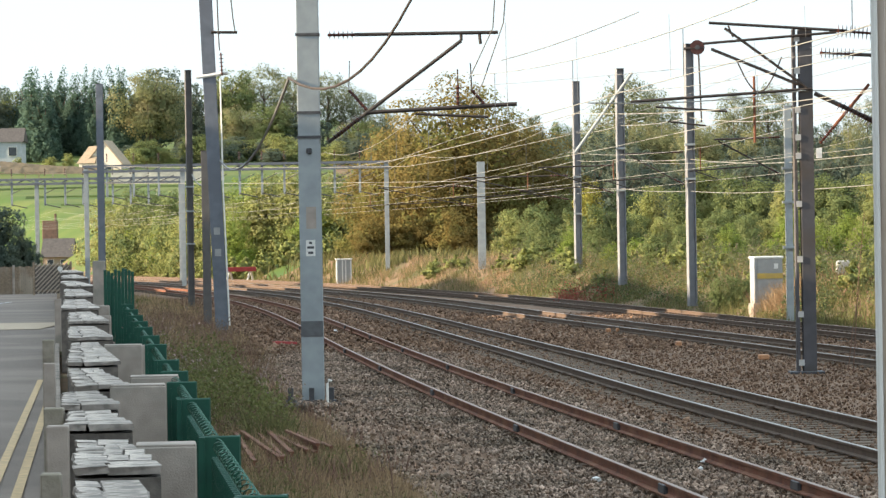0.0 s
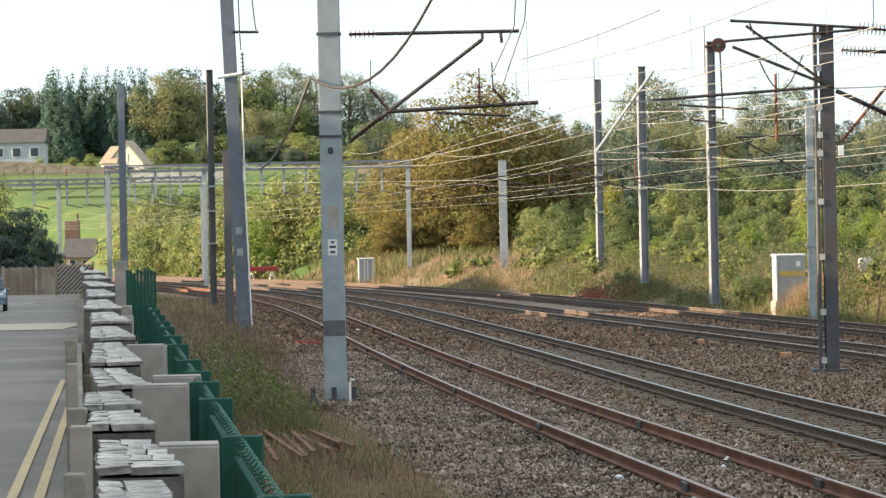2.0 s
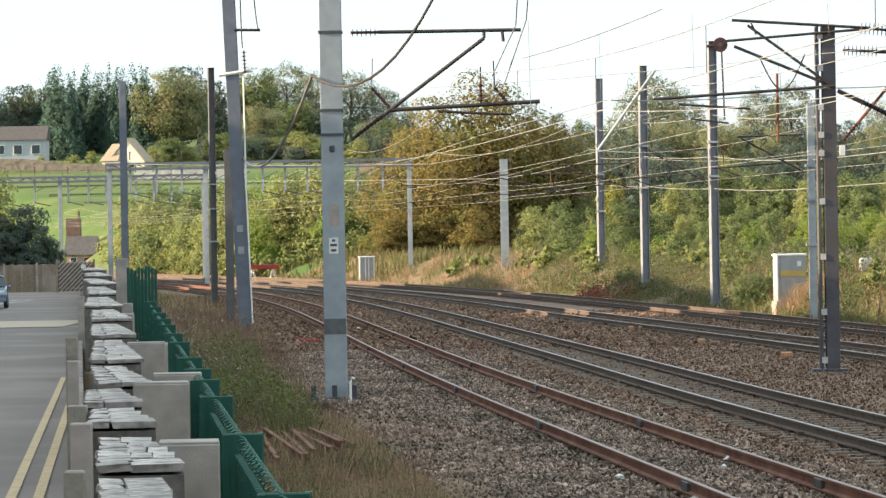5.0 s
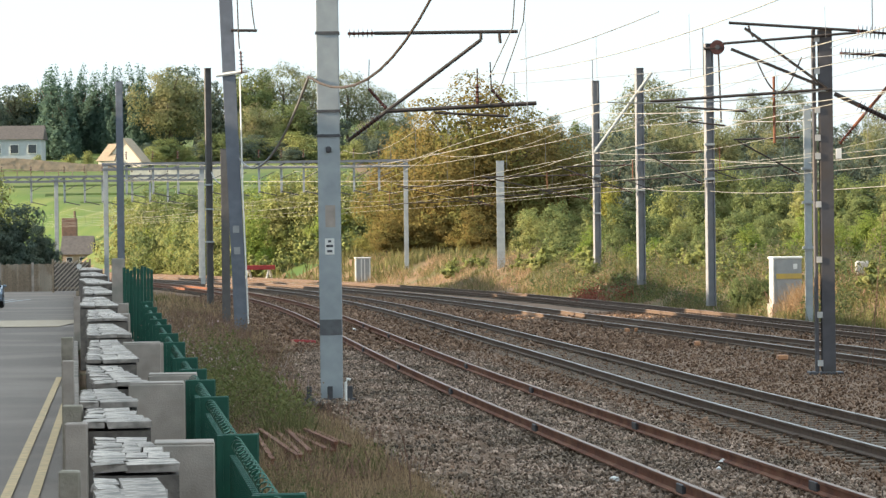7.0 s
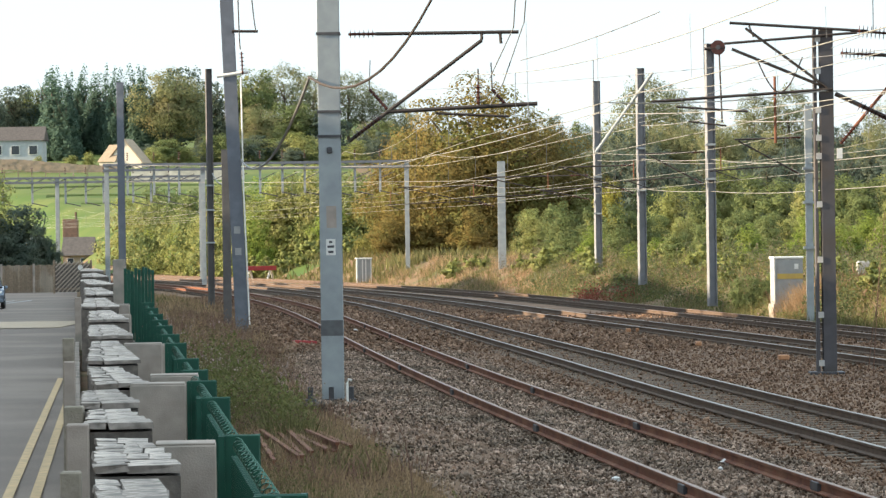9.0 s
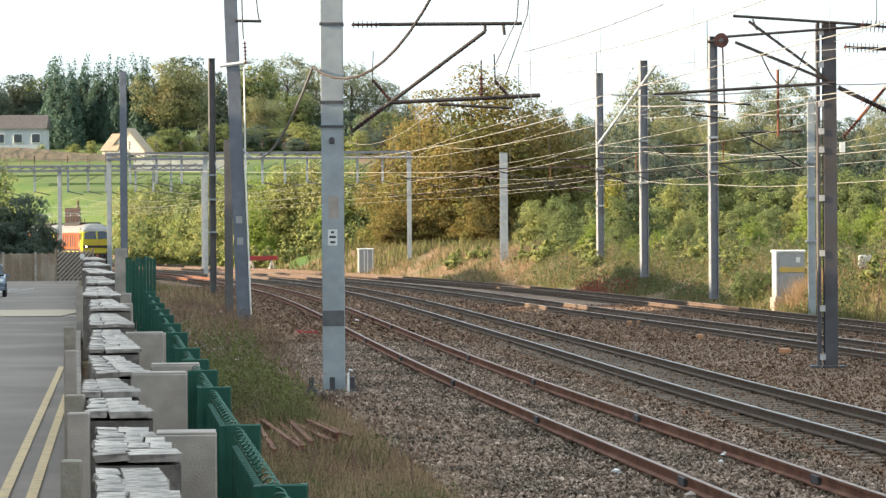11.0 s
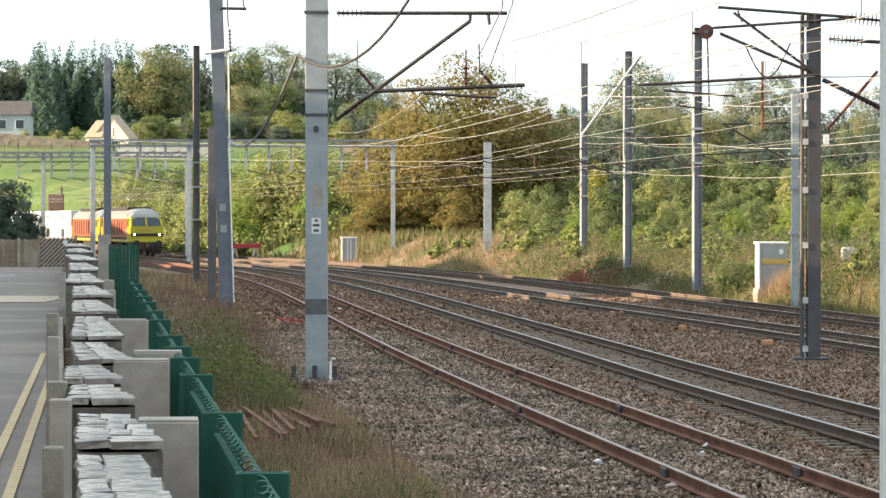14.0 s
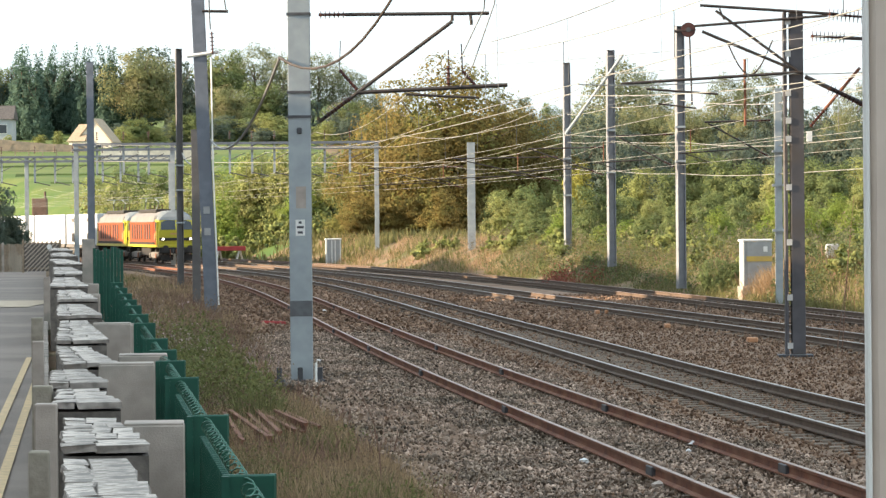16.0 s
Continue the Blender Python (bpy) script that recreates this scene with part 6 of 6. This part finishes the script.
herbs("withered_weeds", 1700, 140, 240, t4(4.5), t4(9.5), 0.6, 1.5, 0.045, mat("greyed_weed_heads", (0.20, 0.17, 0.115), (0.16, 0.145, 0.09), 0.8, 0.8, island=0.3, trans=0.35), 47, "withered willowherb on the railway bank", 0.0, wide=0.2)
verge("green_grass", 50000, 95, 290, t4(2.4), t4(9.5), 0.2, 0.75, LUSH, 7, "tall green grass on the bank", -0.1, 0.014)
verge("dock_stems", 3000, 120, 230, t4(3.0), t4(8.0), 0.4, 1.0, RUSSET, 8, "russet dock stems on the bank", 0.15, 0.014, category="weeds")
verge("green_grass", 9000, 262, 330, lambda d: TRACKS[3](d) + 2.5, lambda d: 14.0, 0.4, 1.2, LUSH, 9, "rough grass before the trees", -0.3, 0.05)

verge("dry_grass", 5000, 48.5, 61, lambda d: -0.092 * d + 2.0, lambda d: -0.092 * d + 3.6, 0.12, 0.36, STRAW, 18, "dry grass growing through the scrap rails", -0.2, 0.007)

# leafy weeds: low clumps
SORTS["weed"] = (1.3, 0.75, 900, 0.04, LEAF_OLIVE, 0.0, 16, 21)
SORTS["bramble"] = (2.6, 1.5, 1800, 0.085, LEAF_OLIVE, 0.0, 22, 22)
rs = random.Random(31)
for i in range(26):
    d = rs.uniform(62, 125)
    lo, hi = left_edge(d) + 0.5, TRACKS[0](d) - 3.6
    if hi > lo:
        tree("weed", lo + (hi - lo) * rs.random() ** 1.3, d, rs.uniform(0.35, 0.7), rs.uniform(0, 6), "low leafy green weed in the verge", "weed")
for i in range(36):
    d = rs.uniform(125, 260)
    x = TRACKS[3](d) + rs.uniform(4.6, 9.5)
    tree("bramble", x, d, rs.uniform(0.5, 0.95), rs.uniform(0, 6), "bramble clump on the railway bank", "bramble")


for u, v, wide in ((1275, 462, 40), (1300, 458, 46), (1325, 466, 36), (1440, 440, 60), (1500, 430, 70), (1545, 436, 60)):
    seen("green", u, v, 147, wide, "low dark green bramble bush on the bank", "shrub")
# scrub at the foot of the shrubs beyond the curve
for i in range(44):
    u = 200 + i * 10.5 + rs.uniform(-5, 5)
    d = 306 + rs.uniform(0, 8)
    while (u - 784) / 6500 * d < TRACKS[3](d) + 3.4:
        d += 2
    tree("bramble", (u - 784) / 6500 * d, d, rs.uniform(0.8, 1.5), rs.uniform(0, 6), "low scrub at the foot of the shrubs", "scrub")

# dark green strips laid along the pasture's terraces, painted for the shadow bands there
SHADOW_STRIP = mat("shadow_dark_pasture_green", (0.035, 0.062, 0.016), (0.055, 0.085, 0.02), 0.6, 0.9, bump=0.6, bscale=4)
for k, (y, w) in enumerate(((404, 1.6), (424, 2.2), (441, 1.3), (462, 2.6), (480, 1.5), (505, 3.0))):
    band = Mesh()
    xs = np.arange(-78, -14, 1.6)
    xs = xs[xs > TRACKS[3](y) + 17]
    for x in xs:
        wd = w * (0.25 + 1.1 * abs(noise.noise(Vector((x * 0.08, k * 3.1, 2)))) * 2)
        c = y + 5 * noise.noise(Vector((x * 0.03, k * 1.7, 5)))
        band.v += [(x, c - wd, ground_z(x, c - wd) - 0.05), (x, c - wd * 0.6, ground_z(x, c) + 0.2), (x, c + wd, ground_z(x, c + wd) + 0.1)]
    band.f = [(3 * i + j, 3 * i + 3 + j, 3 * i + 4 + j, 3 * i + 1 + j) for i in range(len(xs) - 1) for j in range(2)]
    band.mi = [0] * len(band.f)
    tagged(part("long_grass", band, SHADOW_STRIP), "dark strip painted for a long shadow across the pasture", "grass", kind="stuff")


def speckle(name, centre, spread, n, size, material, label, seed, run=0.0):
    rng = np.random.default_rng(seed)
    p = rng.normal(size=(n, 3)) * np.array(spread)
    x, y = centre[0] + p[:, 0] + run * p[:, 1], centre[1] + p[:, 1]
    z = np.array([ground_z(a, b) for a, b in zip(x, y)]) + np.abs(p[:, 2])
    me = quads(name, np.stack([x, y, z], 1), size * rng.uniform(0.5, 1.3, n), rng.normal(size=(n, 3)), material, rng=rng)
    return tagged(part(name, me, None), label, "weeds", kind="stuff")


speckle("seed_heads", (-7.6, 96, 0), (0.7, 14, 0.35), 1800, 0.03, PINK, "pale pink willowherb seed heads", 1, -0.0965)
speckle("seed_heads", (-5.3, 84, 0), (0.6, 9, 0.3), 1000, 0.026, PINK, "pale pink willowherb seed heads", 2, -0.09)
REDLEAF = mat("red_dock_leaf", (0.26, 0.06, 0.045), (0.20, 0.06, 0.04), 1, 0.8, island=0.3, trans=0.3)
speckle("red_weeds", (6.3, 178, 0), (0.45, 2, 0.45), 1300, 0.05, REDLEAF, "dark red dock leaves on the bank", 3)
speckle("red_weeds", (7.9, 178, 0), (0.3, 2, 0.35), 700, 0.05, REDLEAF, "dark red dock leaves on the bank", 4)


def stones(name, n, d0, d1, left, right, size, material, seed, label, z=-0.2):
    rng = np.random.default_rng(seed)
    d = d0 * (d1 / d0) ** rng.uniform(0, 1, n)
    a = np.array([left(v) for v in d])
    b = np.array([right(v) for v in d])
    c = np.stack([a + (b - a) * rng.uniform(0, 1, n), d, np.full(n, z) + rng.uniform(-0.01, 0.025, n)], 1)
    base = np.array([(1, 0, 0), (-1, 0, 0), (0, 1, 0), (0, -1, 0), (0, 0, 1), (0, 0, -1)], float)
    s = size * rng.lognormal(0, 0.35, (n, 1, 1)) * rng.uniform(0.55, 1.2, (n, 6, 1))
    q = rng.normal(size=(n, 3, 3))
    q[:, 0] /= np.linalg.norm(q[:, 0], axis=1, keepdims=True)
    q[:, 1] -= (q[:, 1] * q[:, 0]).sum(1, keepdims=True) * q[:, 0]
    q[:, 1] /= np.linalg.norm(q[:, 1], axis=1, keepdims=True)
    q[:, 2] = np.cross(q[:, 0], q[:, 1])
    v = (np.einsum("kj,njm->nkm", base, q) * s + c[:, None]).reshape(-1, 3)
    tri = np.array([(0, 2, 4), (2, 1, 4), (1, 3, 4), (3, 0, 4), (2, 0, 5), (1, 2, 5)])
    f = (tri[None] + 6 * np.arange(n)[:, None, None]).reshape(-1)
    me = bpy.data.meshes.new(name)
    me.vertices.add(6 * n)
    me.vertices.foreach_set("co", v.astype(np.float32).ravel())
    me.loops.add(len(f))
    me.loops.foreach_set("vertex_index", f.astype(np.int32))
    me.polygons.add(len(f) // 3)
    me.polygons.foreach_set("loop_start", np.arange(0, len(f), 3, dtype=np.int32))
    me.materials.append(material)
    me.update(calc_edges=True)
    return tagged(part(name, me, None), label, "ballast", kind="stuff")


stones("ballast_stones", 62000, 34, 105, lambda d: TRACKS[0](d) - 1.8 - 1.5 * (1 - smooth01(39, 52, d)) - 1.0 * smooth01(57, 75, d) - 0.4 * noise.noise(Vector((d * 0.5, 3, 0))), t1(1.9), 0.022, STONE_BITS, 1, "loose grey ballast stones round the siding")
stones("ballast_stones", 30000, 40, 110, t1(1.7), lambda d: TRACKS[2](d) - 1.2, 0.026, BROWN_BITS, 2, "brown ballast stones between the tracks")
stones("ballast_stones", 18000, 70, 150, lambda d: TRACKS[2](d) - 1.5, lambda d: TRACKS[3](d) + 2.0, 0.042, BROWN_BITS, 3, "brown ballast stones between the tracks")

stones("ballast_stones", 8000, 34, 90, t1(-3.4), t1(-1.6), 0.024, STONE_BITS, 4, "fine stray gravel at the edge of the verge", -0.215)
stones("ballast_stones", 22000, 100, 210, t1(-3.3), lambda d: TRACKS[2](d) - 1.0, 0.05, BROWN_BITS, 5, "brown ballast stones between the tracks")
rngc = np.random.default_rng(77)
cx = np.stack([rngc.normal(13.1, 0.45, 2600), rngc.normal(138.6, 1.2, 2600), np.zeros(2600)], 1)
cx[:, 2] = [ground_z(a, b) for a, b in cx[:, :2]]
tagged(part("dry_grass", blades("dry_grass", cx, rngc.uniform(0.4, 1.15, 2600), 0.012, STRAW, rngc), None), "pale dry grass clump before a cabinet", "grass", kind="stuff")

# scraps of litter and pale stones by the siding
SCRAP_WHITE = mat("crumpled_white_plastic", (0.70, 0.69, 0.67), (0.58, 0.57, 0.55), 20, 0.6)
rs = random.Random(71)
for u, v, w, m, lab in ((1245, 797, 0.09, SCRAP_WHITE, "crumpled white plastic scrap on the ballast"), (1238, 806, 0.06, SCRAP_WHITE, "crumpled white plastic scrap on the ballast"), (1052, 822, 0.08, SCRAP_WHITE, "crumpled white plastic scrap on the ballast"), (910, 728, 0.10, OCHRE, "pale orange stone beside the siding rail"), (940, 741, 0.10, OCHRE, "pale orange stone beside the siding rail"), (976, 755, 0.08, SCRAP_WHITE, "pale stone beside the siding rail"), (595, 552, 0.12, SCRAP_WHITE, "crumpled white plastic scrap on the ballast"), (1185, 868, 0.10, CONCRETE, "pale stone on the ballast")):
    d = 2.98 * 6500 / (v - 396)
    t = thing("litter" if m is SCRAP_WHITE and "stone" not in lab else "stone", lab, "litter" if "scrap" in lab else "stone", pose((u - 784) / 6500 * d, d, -0.2, 0, 0, rs.uniform(0, 90)))
    vs = [Vector((rs.uniform(0.5, 1) * w * math.cos(a), rs.uniform(0.5, 1) * w * math.sin(a), z)) for z in (0, w * 0.55) for a in (0, 1.05, 2.1, 3.14, 4.2, 5.2)] + [Vector((0, 0, w * rs.uniform(0.7, 1.1)))]
    part("scrap" if "scrap" in lab else "rock", Mesh().add(vs, [(5, 4, 3, 2, 1, 0)] + [(k, (k + 1) % 6, 6 + (k + 1) % 6, 6 + k) for k in range(6)] + [(6 + k, 6 + (k + 1) % 6, 12) for k in range(6)]), m, t)

# a bare dead stalk before the ballast
stalk = thing("dead_stalk", "thin bare dead stalk standing in the verge", "stalk", pose(-0.72, 43, -0.4))
part("stem", Mesh().tube([(0.13, 0, 0), (0.1, 0, 0.5), (0.03, 0, 0.9), (-0.12, 0, 1.2), (-0.2, 0, 1.25)], [0.009, 0.008, 0.006, 0.005, 0.004], 5), RUSSET, stalk)
whips = thing("dead_stalk", "thin bare stalks beside the battened mast", "stalk", pose(9.0, 80.5, -0.3))
for dx, h in ((0, 3.6), (-0.12, 2.0)):
    part("stem", Mesh().tube([(dx, 0, 0), (dx + 0.12, 0, h * 0.5), (dx + 0.3, 0, h)], [0.012, 0.009, 0.005], 5), RUSSET, whips)

# ---- sleepers and rail fastenings ----
slp = Mesh().box((0, 0, -0.215), (2.5, 0.25, 0.13), bevel=0.015).mesh("sleeper", SLEEPER)
wslp = Mesh().box((0, 0, -0.225), (2.6, 0.26, 0.13), bevel=0.012).mesh("sleeper", WOOD_SLEEPER)
for k, tr in enumerate(TRACK_THINGS):
    far = Mesh()
    clips = Mesh()
    d = (36, 42, 68, 86)[k]
    count = 0
    while d < 260:
        p = along(k, d)
        m = Matrix.Translation((p.x, p.y, -0.06 if k == 0 else -0.03)) @ Matrix.Rotation(-heading(k, d), 4, "Z")
        if count < 110:
            part("sleeper", slp if k in (1, 2) else wslp, None, tr, at=m)
        else:
            far.box((0, 0, -0.215), (2.5, 0.25, 0.13), m)
        for s in (-0.775, 0.775) if k == 3 or count % 13 == 5 else ():
            clips.box((s - 0.1, 0, -0.12), (0.09, 0.14, 0.06), m)
            clips.box((s + 0.1, 0, -0.12), (0.09, 0.14, 0.06), m)
        count += 1
        d += 0.68
    tagged(part("sleepers", far, SLEEPER if k in (1, 2) else WOOD_SLEEPER, tr), kind="stuff")
    tagged(part("fastenings", clips, RAIL_WEB, tr), kind="stuff")
joint = Mesh().box((0, 0, -0.075), (0.12, 0.45, 0.11), bevel=0.01).mesh("fishplate", DARK_STEEL)
for d in (42.2, 56.3, 70.2, 84, 98, 112, 126):
    for s in (-0.775, 0.775):
        p = along(0, d, s)
        part("fishplate", joint, None, TRACK_THINGS[0], at=Matrix.Translation(p) @ Matrix.Rotation(-heading(0, d), 4, "Z"))


def FRONT(t):
    """Distance along the line from the train's front to a fixed mark, at t seconds."""
    b = max(0.0, 11.5 - t)
    return 90.3 - 13.0 * (t - 11.5) if t >= 11.5 else 90.3 + 13.0 * b + 1.7 * b * b


motions()
